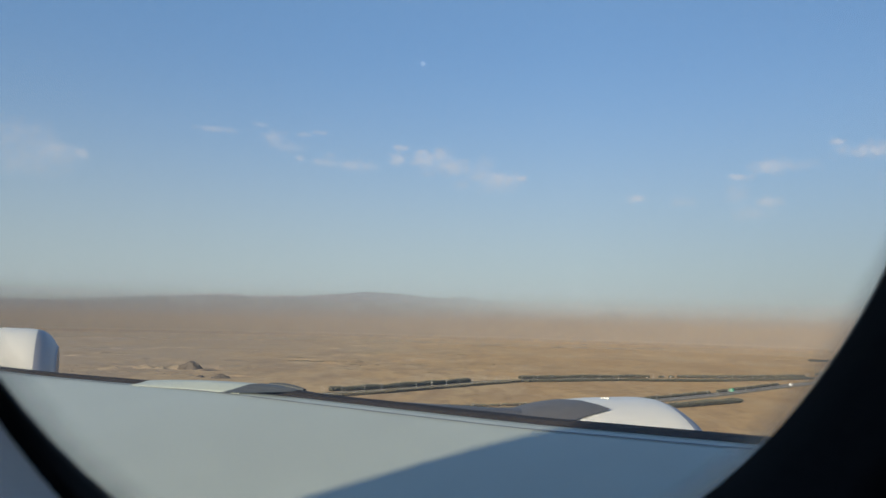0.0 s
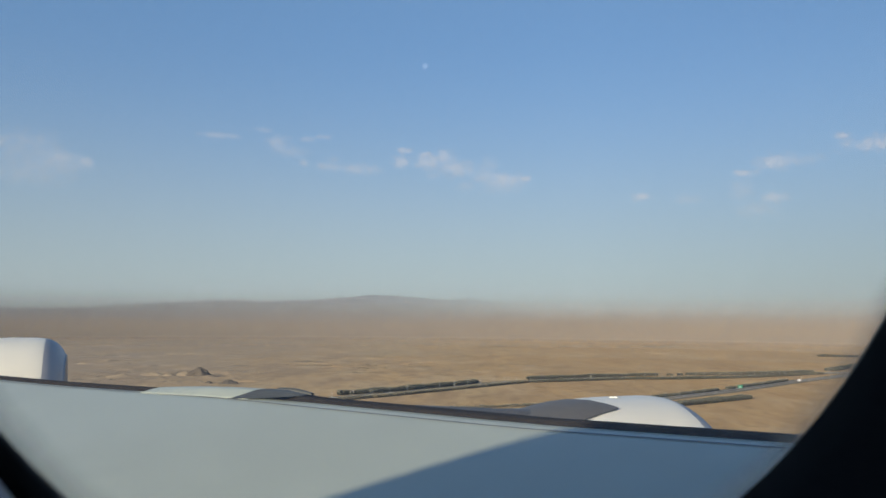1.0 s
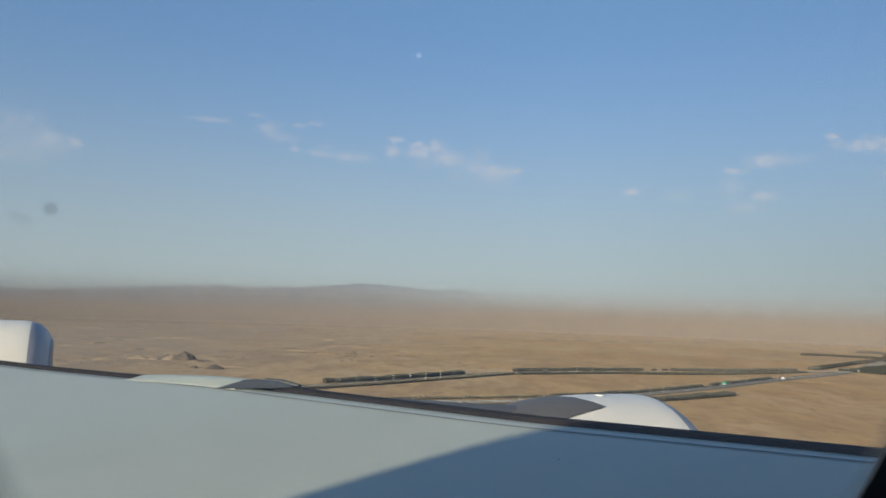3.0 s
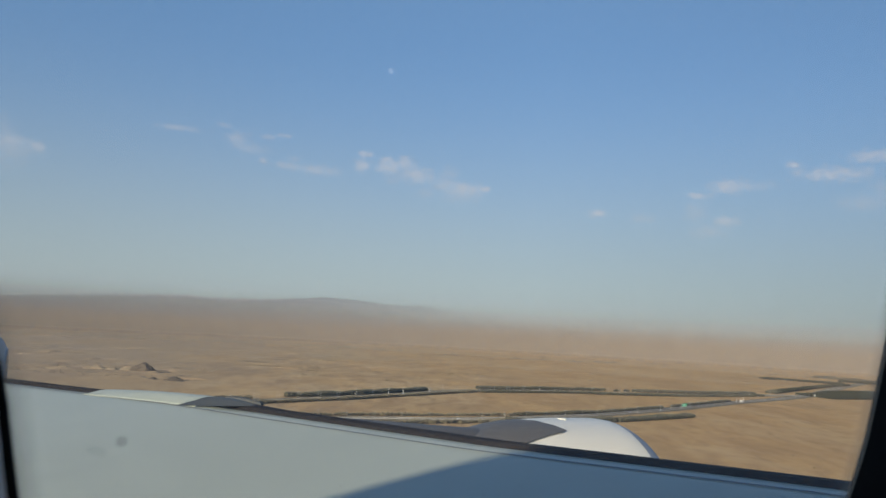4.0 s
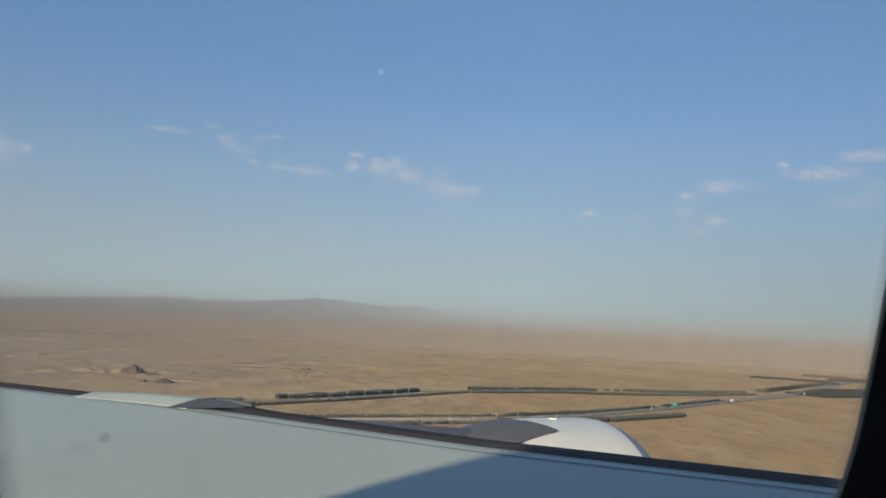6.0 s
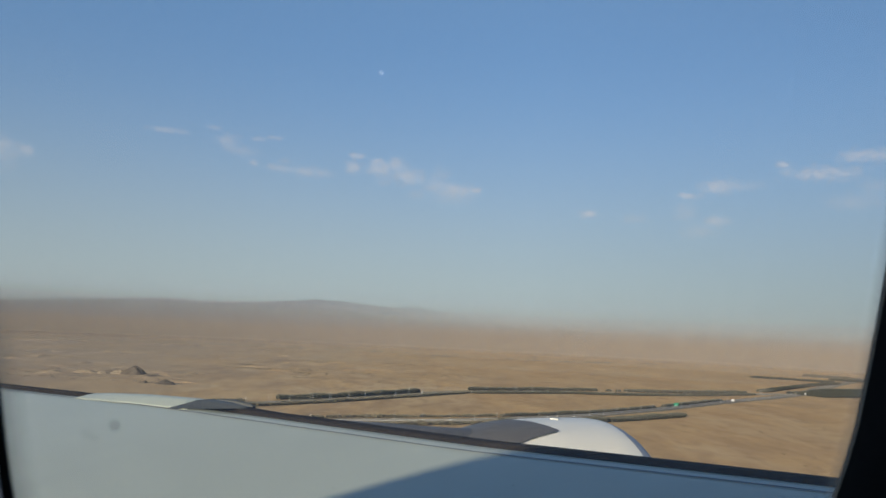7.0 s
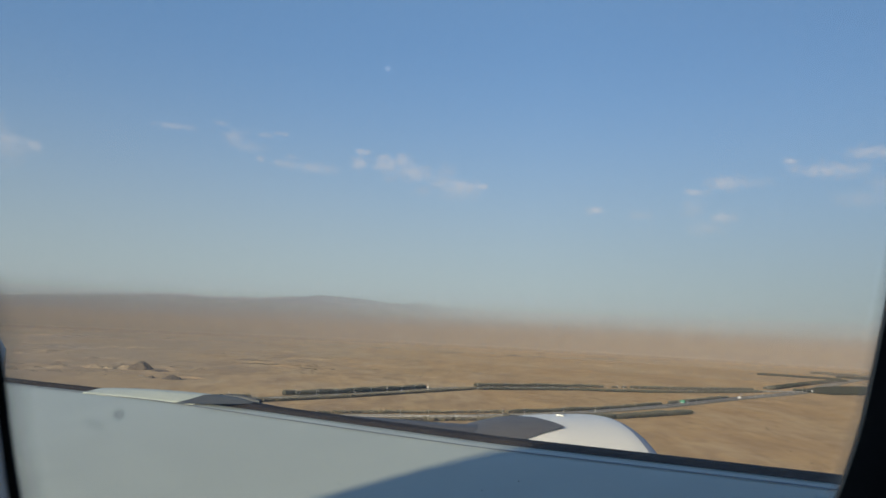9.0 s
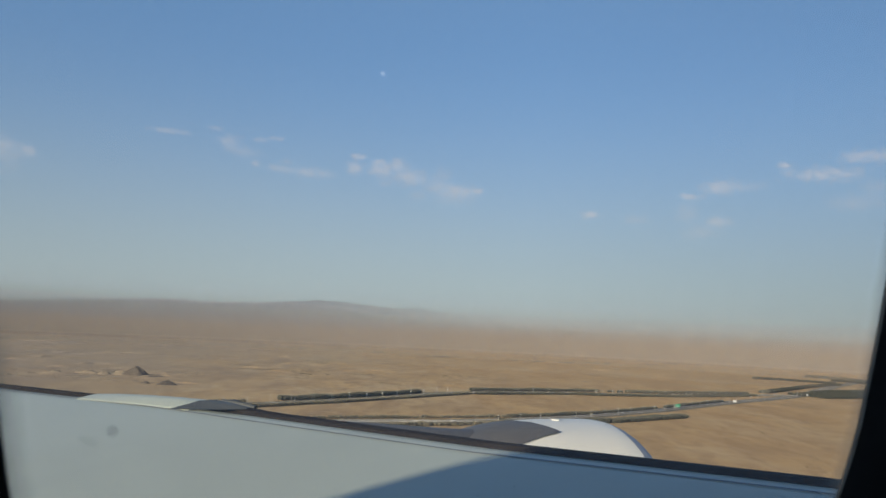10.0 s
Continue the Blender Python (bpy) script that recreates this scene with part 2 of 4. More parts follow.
def far_plain_glow():
    """Glowing far plain and hills beyond the ground sheet, haze painted into their colour."""
    m = bpy.data.materials.new("far_plain_glow")
    m.use_nodes = True
    n, l = m.node_tree.nodes, m.node_tree.links
    n.remove(n["Principled BSDF"])
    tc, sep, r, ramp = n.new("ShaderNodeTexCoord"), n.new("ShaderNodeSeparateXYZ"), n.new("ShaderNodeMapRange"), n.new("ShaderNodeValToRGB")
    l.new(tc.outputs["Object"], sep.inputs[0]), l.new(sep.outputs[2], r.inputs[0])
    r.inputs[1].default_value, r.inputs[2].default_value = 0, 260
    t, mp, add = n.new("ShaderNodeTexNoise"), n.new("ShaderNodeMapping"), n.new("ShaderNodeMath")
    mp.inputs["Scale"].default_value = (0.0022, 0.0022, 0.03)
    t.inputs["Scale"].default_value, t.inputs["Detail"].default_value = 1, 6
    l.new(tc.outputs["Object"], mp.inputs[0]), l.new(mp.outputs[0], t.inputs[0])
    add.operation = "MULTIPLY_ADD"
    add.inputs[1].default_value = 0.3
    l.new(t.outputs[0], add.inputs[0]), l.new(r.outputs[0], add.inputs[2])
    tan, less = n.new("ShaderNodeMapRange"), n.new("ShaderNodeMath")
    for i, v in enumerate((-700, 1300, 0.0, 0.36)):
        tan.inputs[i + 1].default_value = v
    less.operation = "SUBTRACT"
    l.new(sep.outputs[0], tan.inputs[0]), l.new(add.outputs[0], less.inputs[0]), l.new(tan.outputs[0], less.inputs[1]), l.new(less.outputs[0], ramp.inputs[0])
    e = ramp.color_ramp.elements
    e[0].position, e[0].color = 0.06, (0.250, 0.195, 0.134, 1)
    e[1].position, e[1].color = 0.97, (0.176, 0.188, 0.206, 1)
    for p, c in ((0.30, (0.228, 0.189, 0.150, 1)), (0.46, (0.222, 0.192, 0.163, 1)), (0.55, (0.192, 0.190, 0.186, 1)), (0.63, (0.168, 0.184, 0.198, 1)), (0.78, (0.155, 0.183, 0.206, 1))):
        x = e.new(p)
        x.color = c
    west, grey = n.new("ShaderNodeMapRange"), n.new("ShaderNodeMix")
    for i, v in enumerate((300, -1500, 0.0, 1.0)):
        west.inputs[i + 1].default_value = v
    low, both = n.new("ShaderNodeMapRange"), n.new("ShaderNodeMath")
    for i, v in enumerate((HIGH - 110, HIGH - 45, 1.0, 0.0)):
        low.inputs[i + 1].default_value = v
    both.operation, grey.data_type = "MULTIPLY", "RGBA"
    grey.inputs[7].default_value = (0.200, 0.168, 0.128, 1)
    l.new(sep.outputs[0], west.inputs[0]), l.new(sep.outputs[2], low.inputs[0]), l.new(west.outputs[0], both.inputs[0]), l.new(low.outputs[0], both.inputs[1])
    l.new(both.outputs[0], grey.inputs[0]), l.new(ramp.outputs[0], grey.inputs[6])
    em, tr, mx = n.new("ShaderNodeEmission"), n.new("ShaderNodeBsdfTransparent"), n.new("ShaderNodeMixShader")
    # painted haze fades the hills with height, and altogether towards the east
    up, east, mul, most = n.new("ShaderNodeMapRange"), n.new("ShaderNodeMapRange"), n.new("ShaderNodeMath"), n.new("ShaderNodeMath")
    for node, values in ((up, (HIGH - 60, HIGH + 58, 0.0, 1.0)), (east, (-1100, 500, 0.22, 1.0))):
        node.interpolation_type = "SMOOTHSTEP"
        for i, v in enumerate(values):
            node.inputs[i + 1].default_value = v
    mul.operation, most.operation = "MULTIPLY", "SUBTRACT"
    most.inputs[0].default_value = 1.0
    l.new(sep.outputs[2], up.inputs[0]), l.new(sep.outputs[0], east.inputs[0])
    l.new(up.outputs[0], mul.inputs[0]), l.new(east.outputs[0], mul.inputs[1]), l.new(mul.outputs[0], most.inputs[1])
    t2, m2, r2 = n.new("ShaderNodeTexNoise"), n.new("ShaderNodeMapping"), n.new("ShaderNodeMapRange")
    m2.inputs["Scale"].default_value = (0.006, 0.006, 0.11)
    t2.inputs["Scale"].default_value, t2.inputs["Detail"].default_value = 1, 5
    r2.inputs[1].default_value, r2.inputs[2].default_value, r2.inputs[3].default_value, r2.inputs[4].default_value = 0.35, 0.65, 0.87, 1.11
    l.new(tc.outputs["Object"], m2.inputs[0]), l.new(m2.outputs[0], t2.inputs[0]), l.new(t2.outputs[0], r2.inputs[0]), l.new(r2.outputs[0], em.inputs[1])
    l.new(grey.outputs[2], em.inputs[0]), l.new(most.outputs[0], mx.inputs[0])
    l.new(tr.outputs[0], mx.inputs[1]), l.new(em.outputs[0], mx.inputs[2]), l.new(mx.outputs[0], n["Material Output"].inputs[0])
    return m


tagged(part("backdrop_hills", ring(4860, hill_top, -179.9, 179.9, 720, 3), far_plain_glow()), "far plain and low hills on the horizon, glowing with painted haze", "hills", kind="structure")
HAZE = veil("painted_haze", (0.254, 0.283, 0.300), 1.0, 130, 1700, 0.58, 0.92)
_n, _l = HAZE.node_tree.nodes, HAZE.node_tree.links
_up, _tint = _n.new("ShaderNodeMapRange"), _n.new("ShaderNodeMix")      # painted sky tint, bluer and thinner with height
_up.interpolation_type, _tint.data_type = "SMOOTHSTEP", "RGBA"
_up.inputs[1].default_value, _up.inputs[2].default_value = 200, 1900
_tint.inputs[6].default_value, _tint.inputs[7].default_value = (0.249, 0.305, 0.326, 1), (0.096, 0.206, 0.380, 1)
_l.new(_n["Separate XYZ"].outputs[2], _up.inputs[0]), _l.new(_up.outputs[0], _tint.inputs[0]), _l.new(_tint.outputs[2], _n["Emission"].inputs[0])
_east = _n.new("ShaderNodeMapRange")            # the painted glow is dimmed towards the east
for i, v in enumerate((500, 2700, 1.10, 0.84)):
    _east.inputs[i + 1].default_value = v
# and dimmed slightly towards the west
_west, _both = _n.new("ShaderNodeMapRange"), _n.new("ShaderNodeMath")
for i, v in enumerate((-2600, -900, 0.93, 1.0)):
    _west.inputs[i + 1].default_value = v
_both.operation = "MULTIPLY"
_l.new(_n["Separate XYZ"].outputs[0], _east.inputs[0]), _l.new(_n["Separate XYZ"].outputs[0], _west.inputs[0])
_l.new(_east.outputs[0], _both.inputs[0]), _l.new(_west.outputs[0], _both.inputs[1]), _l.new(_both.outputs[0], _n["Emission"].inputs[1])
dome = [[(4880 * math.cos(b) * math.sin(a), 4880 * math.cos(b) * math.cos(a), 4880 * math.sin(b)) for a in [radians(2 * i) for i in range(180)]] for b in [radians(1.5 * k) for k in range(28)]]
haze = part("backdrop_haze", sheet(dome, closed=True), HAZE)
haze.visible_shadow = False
tagged(haze, "glowing dome of painted haze over the horizon", "haze", kind="structure")


def dust(alpha):
    """Haze imitated by an added see-through sheet that the sun lights, thickest near the ground."""
    m = veil("haze_sheet", (1, 1, 1), 0, HIGH * 0.75, HIGH + 130, 0.0, alpha)
    n, l = m.node_tree.nodes, m.node_tree.links
    d = n.new("ShaderNodeBsdfDiffuse")
    d.inputs[0].default_value = (0.225, 0.20, 0.175, 1)
    l.new(d.outputs[0], n["Mix Shader"].inputs[2])
    return m


for radius, alpha in ((1900, 0.07), (2700, 0.14), (3600, 0.28), (4400, 0.42)):
    ob = part("backdrop_haze_sheet", ring(radius, lambda a: (-1, HIGH + 140), -60, 60, 90, 1), dust(alpha))
    ob.visible_shadow = False
    tagged(ob, "see-through sheet imitating haze over the plain", "haze", kind="structure")


def cloud_stuff(name, thick):
    m = bpy.data.materials.new(name)
    m.use_nodes = True
    n, l = m.node_tree.nodes, m.node_tree.links
    n.remove(n["Principled BSDF"])
    tc, t, sep = n.new("ShaderNodeTexCoord"), n.new("ShaderNodeTexNoise"), n.new("ShaderNodeVectorMath")
    info, off = n.new("ShaderNodeObjectInfo"), n.new("ShaderNodeVectorMath")
    t.inputs["Scale"].default_value, t.inputs["Detail"].default_value, t.inputs["Roughness"].default_value = 0.03, 7, 0.62
    off.operation = "MULTIPLY_ADD"
    l.new(info.outputs["Random"], off.inputs[0])
    off.inputs[1].default_value = (900, 700, 500)
    l.new(tc.outputs["Object"], off.inputs[2]), l.new(off.outputs[0], t.inputs[0])
    sub = n.new("ShaderNodeVectorMath")
    sub.operation = "SUBTRACT"
    sub.inputs[1].default_value = (0.5, 0.6, 0.5)
    l.new(tc.outputs["Generated"], sub.inputs[0])
    sep.operation = "MULTIPLY"
    sep.inputs[1].default_value = (2, 2.1, 0)
    l.new(sub.outputs[0], sep.inputs[0])
    ln = n.new("ShaderNodeVectorMath")
    ln.operation = "LENGTH"
    l.new(sep.outputs[0], ln.inputs[0])
    fall = n.new("ShaderNodeMapRange")
    fall.interpolation_type = "SMOOTHSTEP"
    for i, v in ((1, 0.0), (2, 1.0), (3, 0.25), (4, -0.42)):
        fall.inputs[i].default_value = v
    l.new(ln.outputs["Value"], fall.inputs[0])
    add = n.new("ShaderNodeMath")
    l.new(t.outputs[0], add.inputs[0]), l.new(fall.outputs[0], add.inputs[1])
    r = n.new("ShaderNodeMapRange")
    r.interpolation_type = "SMOOTHSTEP"
    for i, v in ((1, 0.34), (2, 1.04), (3, 0.0), (4, thick)):
        r.inputs[i].default_value = v
    l.new(add.outputs[0], r.inputs[0])
    em, tr, mx = n.new("ShaderNodeEmission"), n.new("ShaderNodeBsdfTransparent"), n.new("ShaderNodeMixShader")
    em.inputs[0].default_value, em.inputs[1].default_value = (0.46, 0.45, 0.46, 1), 1.0
    l.new(r.outputs[0], mx.inputs[0]), l.new(tr.outputs[0], mx.inputs[1]), l.new(em.outputs[0], mx.inputs[2])
    l.new(mx.outputs[0], n["Material Output"].inputs[0])
    return m


VAPOUR, WISP, PALE = cloud_stuff("cloud_vapour", 0.56), cloud_stuff("thin_cloud_vapour", 0.22), cloud_stuff("pale_cloud_vapour", 0.36)
# azimuth and height in degrees, width and height in metres, thick or thin
CLOUDS_WEST = [
    (-34.2, 10.4, 61, 45, 1), (-32.6, 9.9, 313, 142, 0), (-30.6, 9.8, 135, 46, 1), (-28.9, 9.6, 61, 41, 1), (-29.9, 9.2, 191, 76, 0), (-32.2, 8.4, 368, 114, 0), (-20.3, 12.1, 188, 28, 1), (-17.3, 12.7, 81, 25, 0),
    (-16.3, 11.6, 119, 77, 1), (-15.1, 11.1, 158, 52, 0), (-14.2, 12.2, 76, 26, 1), (-13.0, 12.4, 77, 23, 1), (-14.4, 10.5, 41, 36, 1), (-12.7, 10.3, 116, 33, 1), (-12.2, 10.8, 58, 29, 0), (-10.5, 10.1, 241, 49, 1)]
CLOUDS_MIDDLE = [
    (-7.0, 11.6, 86, 27, 1), (-7.3, 10.6, 86, 66, 1), (-5.5, 10.7, 119, 67, 1), (-5.4, 11.4, 60, 23, 1), (-4.1, 11.1, 90, 57, 1), (-3.1, 10.1, 160, 80, 1), (-5.0, 9.8, 80, 30, 0), (-2.6, 9.0, 80, 54, 0),
    (-0.8, 10.6, 87, 60, 0), (-1.2, 9.8, 147, 74, 0), (0.3, 9.4, 241, 60, 1), (1.9, 9.6, 53, 33, 1), (0.1, 8.8, 214, 60, 0), (-4.6, 10.4, 199, 100, 0)]
CLOUDS_EAST = [
    (10.1, 8.1, 98, 36, 1), (13.3, 7.8, 141, 42, 0), (17.1, 9.5, 118, 29, 1), (19.1, 10.0, 178, 69, 1), (21.0, 10.1, 162, 47, 0), (23.2, 11.5, 70, 34, 1), (23.4, 10.9, 64, 46, 0), (25.7, 10.7, 319, 72, 1),
    (28.1, 11.8, 215, 59, 1), (28.8, 9.8, 175, 59, 0), (27.5, 8.8, 268, 77, 0), (19.0, 7.7, 111, 47, 1), (17.7, 6.9, 199, 64, 0), (16.9, 8.1, 106, 115, 0), (31.5, 11.3, 314, 74, 0)]
for az, el, w, h, thick in CLOUDS_WEST + CLOUDS_MIDDLE + CLOUDS_EAST:
    a, b = radians(az), radians(el)
    way = Vector((math.sin(a) * math.cos(b), math.cos(a) * math.cos(b), math.sin(b)))
    bm = bmesh.new()
    bmesh.ops.create_grid(bm, x_segments=6, y_segments=4, size=0.5, matrix=Matrix.Diagonal((w * 2.75, h * 3.2, 1, 1)))
    for v in bm.verts:
        v.co.z = -0.00012 * v.co.x ** 2
    ob = part("cloud", bm, WISP if not thick else PALE if az < -10 else VAPOUR)
    ob.matrix_world = look(CABIN @ (way * 4650), CABIN.translation)
    tagged(ob, "thin white wisp of cloud in a hazy blue sky", "cloud", "clouds over the horizon", "structure")

moon_m = bpy.data.materials.new("pale_moon")
moon_m.use_nodes = True
_n, _l = moon_m.node_tree.nodes, moon_m.node_tree.links
_n.remove(_n["Principled BSDF"])
_d, _t, _x, _k = _n.new("ShaderNodeBsdfDiffuse"), _n.new("ShaderNodeBsdfTransparent"), _n.new("ShaderNodeAddShader"), _n.new("ShaderNodeTexNoise")
_k.inputs["Scale"].default_value = 0.09
_r = _n.new("ShaderNodeValToRGB")
_r.color_ramp.elements[0].position, _r.color_ramp.elements[0].color = 0.4, (0.04, 0.045, 0.055, 1)
_r.color_ramp.elements[1].position, _r.color_ramp.elements[1].color = 0.6, (0.08, 0.086, 0.096, 1)
_l.new(_k.outputs[0], _r.inputs[0]), _l.new(_r.outputs[0], _d.inputs[0])
_l.new(_t.outputs[0], _x.inputs[0]), _l.new(_d.outputs[0], _x.inputs[1]), _l.new(_x.outputs[0], _n["Material Output"].inputs[0])
bm = bmesh.new()
bmesh.ops.create_uvsphere(bm, u_segments=32, v_segments=16, radius=16)
moon = part("moon", bm, moon_m, smooth=True)
moon.location = CABIN @ (Vector((-432.7, 4400, 1411.4)) * 1.01)
tagged(moon, "pale daytime moon in the blue sky", "moon", kind="structure")

# ---- ground, roads ----
rows = []
for k in range(70):
    r = 40 * (4930 / 40) ** (k / 69)
    rows.append([(r * math.cos(2 * math.pi * i / 160), r * math.sin(2 * math.pi * i / 160), 0) for i in range(160)])
bm = sheet(rows, closed=True)
bm.faces.new([v for v in bm.verts if v.co.length < 41])
tagged(part("ground", bm, SOIL), "wide tan desert plain of dry soil and gravel", "ground", kind="structure")
S = 0.871                                       # plan units to metres


def line(points):
    return [Vector((x * S, y * S, 0)) for x, y in points]


def along(points, step):
    """Places every step metres along a line, with the line's direction."""
    left = 0.0
    for a, b in zip(points, points[1:]):
        d = b - a
        n = d.length
        d = d / n
        s = left
        while s < n:
            yield a + d * s, d
            s += step
        left = s - n


def smooth_line(points, step=15):
    """A Catmull-Rom line through the points."""
    p = [2 * points[0] - points[1], *points, 2 * points[-1] - points[-2]]
    out = []
    for i in range(1, len(p) - 2):
        k = max(2, int((p[i + 1] - p[i]).length / step))
        for j in range(k):
            t = j / k
            out.append(0.5 * (2 * p[i] + (p[i + 1] - p[i - 1]) * t + (2 * p[i - 1] - 5 * p[i] + 4 * p[i + 1] - p[i + 2]) * t * t
                              + (3 * p[i] - p[i - 1] - 3 * p[i + 1] + p[i + 2]) * t ** 3))
    return out + [p[-2]]


def ribbon(points, width, z):
    rows = []
    for i, p in enumerate(points):
        d = (points[min(i + 1, len(points) - 1)] - points[max(i - 1, 0)]).normalized()
        s = Vector((-d.y, d.x, 0)) * width / 2
        rows.append([p - s * 1.15 + Vector((0, 0, -0.3)), p - s + Vector((0, 0, z)), p + s + Vector((0, 0, z)), p + s * 1.15 + Vector((0, 0, -0.3))])
    return sheet(rows)


ROAD_A = smooth_line(line([(-1500, 560), (-800, 900), (-171, 1245), (-16, 1310), (79, 1362), (232, 1475), (445, 1691), (540, 1800), (737, 2034), (1091, 2438), (1487, 3040), (1852, 3546), (2200, 3950)]))
ROAD_C = smooth_line(line([(-1700, 760), (-1000, 1105), (-420, 1370), (-320, 1450), (-240, 1540), (-120, 1690), (0, 1860), (75, 1935), (280, 2060), (430, 2105), (650, 2190), (910, 2350), (1091, 2436)]))
SLIP = smooth_line(line([(1330, 2790), (1480, 2900), (1700, 3000), (2100, 3080)]))
for nm, pts, w, z, m, lab in (("verge_near", ROAD_A, 44, 0.10, VERGE, "dusty brown verge beside the highway"), ("verge_far", ROAD_C, 52, 0.12, VERGE, "dusty brown verge beside the far road"),
                              ("road_near", ROAD_A, 12, 0.3, ASPHALT, "grey asphalt highway through the desert"), ("road_far", ROAD_C, 13, 0.32, ASPHALT, "grey asphalt road between hedges of trees"),
                              ("road_slip", SLIP, 14, 0.28, ASPHALT, "grey asphalt slip road at a junction")):
    tagged(part(nm, ribbon(pts, w, z), m), lab, "road" if "road" in nm else "verge", kind="structure")

def barrier(points, off):
    """A low concrete kerb wall that runs beside a line."""
    rows = []
    for i, p in enumerate(points):
        d = (points[min(i + 1, len(points) - 1)] - points[max(i - 1, 0)]).normalized()
        s = Vector((-d.y, d.x, 0))
        rows.append([p + s * (off + a) + Vector((0, 0, z)) for a, z in ((-0.5, 0.2), (-0.3, 1.0), (0.3, 1.0), (0.5, 0.2))])
    return sheet(rows)


for road, off in ((ROAD_A, 7.2), (ROAD_A, -7.2), (ROAD_C, 7.6)):
    tagged(part("road_barrier", barrier(road, off), CONCRETE), "long low pale concrete barrier beside the road", "barrier", kind="structure")

# ---- trees ----
OCTA = np.array([(1, 0, 0), (0, 1, 0), (-1, 0, 0), (0, -1, 0), (0, 0, 1), (0, 0, -1)], float)
OCTF = np.array([(0, 1, 4), (1, 2, 4), (2, 3, 4), (3, 0, 4), (1, 0, 5), (2, 1, 5), (3, 2, 5), (0, 3, 5)])


def crown(rng, high, wide, clumps):
    """Leaf clumps in an uneven, rounded crown."""
    vs, fs = [], []
    for k in range(clumps):
        t = (k + rng.random()) / clumps
        swell = math.sqrt(max(0.05, 1 - (1.5 * t - 0.55) ** 2))
        a, rad = rng.random() * 6.28, wide * math.sqrt(rng.random()) * swell
        c = np.array((rad * math.cos(a), rad * math.sin(a), high * (0.08 + 0.80 * t)))
        s = wide * (0.30 + 0.24 * rng.random())
        fs.append(OCTF + 6 * len(vs))
        vs.append(OCTA * (s, s, s * 0.95) * (0.7 + 0.6 * rng.random((6, 1))) + c)
    return np.concatenate(vs), np.concatenate(fs)


def mesh_of(name, vs, fs):
    me = bpy.data.meshes.new(name)
    me.from_pydata([tuple(v) for v in vs], [], [tuple(f) for f in fs])
    return me


rng = np.random.default_rng(5)
TREES = []
for kind in range(5):
    high = 5.6 + 0.2 * kind
    tree = new("tree")
    linked("crown", mesh_of("crown", *crown(rng, high, 2.5 + 0.25 * (kind % 3), 36)), LEAVES, tree)
    part("trunk", rod(bmesh.new(), (0, 0, -0.2), (0.1, 0.05, high * 0.8), 0.2, 0.06, 6), BARK, tree)
    tagged(tree, "dusty grey-green roadside tree in a planted row", "tree", "trees along the highway")
    tree.location = (1900, 900 + 30 * kind, 0)
    TREES.append(tree)
HEDGES = [  # line, half depth of the belt, trees per 100 m of each row, height, low shrubs or trees
    ([(-1400, 575), (-800, 850), (-193, 1165), (10, 1268), (123, 1332)], 8, 24, 7.0, 1), ([(100, 1318), (200, 1368), (300, 1425), (380, 1492), (480, 1582)], 9, 44, 9.5, 0),
    ([(-1400, 660), (-800, 950), (-169, 1282), (-54, 1335), (122, 1428)], 4, 26, 6.5, 1), ([(122, 1428), (313, 1576), (470, 1748)], 4, 42, 7.0, 0), ([(500, 1783), (611, 1912), (720, 2045)], 4, 42, 7.0, 0),
    ([(-1600, 850), (-1000, 1150), (-420, 1430), (-370, 1470)], 6, 24, 6.0, 1),
    ([(-312, 1525), (-246, 1588), (-156, 1703), (-53, 1850)], 7, 34, 10.0, 0),
    ([(-1500, 770), (-900, 1065), (-380, 1335), (-335, 1383), (-234, 1494), (-96, 1676), (67, 1895)], 8, 36, 7.0, 1),
    ([(81, 1890), (319, 2023), (407, 2041), (639, 2135), (912, 2318)], 8, 34, 7.0, 0),
    ([(69, 1980), (250, 2085), (421, 2169)], 7, 34, 9.0, 0), ([(510, 2195), (665, 2246), (910, 2382)], 8, 34, 9.0, 0), ([(452, 2176), (466, 2180)], 4, 20, 7.5, 0), ([(482, 2186), (496, 2190)], 4, 20, 7.0, 0),
    ([(1337, 3424), (1466, 3400), (1568, 3345), (1640, 3320)], 22, 70, 9.0, 0), ([(1000, 2475), (1200, 2740), (1398, 2995), (1614, 3245)], 15, 50, 9.0, 0),
    ([(1784, 3890), (1870, 3820), (1950, 3680)], 44, 120, 10.0, 0), ([(1740, 3560), (1900, 3480), (2050, 3400)], 24, 50, 9.0, 0),
    ([(1110, 2420), (1230, 2490), (1400, 2600), (1600, 2700)], 66, 150, 8.0, 0), ([(1230, 2600), (1360, 2720), (1500, 2820)], 30, 70, 7.0, 0),
]
spots, bushes = [], []
for pts, deep, dense, high, low in HEDGES:
    pl = smooth_line(line(pts))
    for p, d in along(pl, 100.0 / dense / max(1, deep / 4) / 3.2):
        side = Vector((-d.y, d.x, 0))
        gap = noise.noise((p.x * 0.03, p.y * 0.03, 5))
        if not low or gap > (-0.35 if p.x < 0 and p.y < 1190 else -0.6):
            q = p + side * rng.uniform(-deep, deep) * S + d * rng.uniform(-2, 2)
            (bushes if low else spots).append((q.x, q.y, high * (0.9 + 0.2 * gap) * rng.uniform(0.6 if low else 0.84, 1.0) / 7.0))
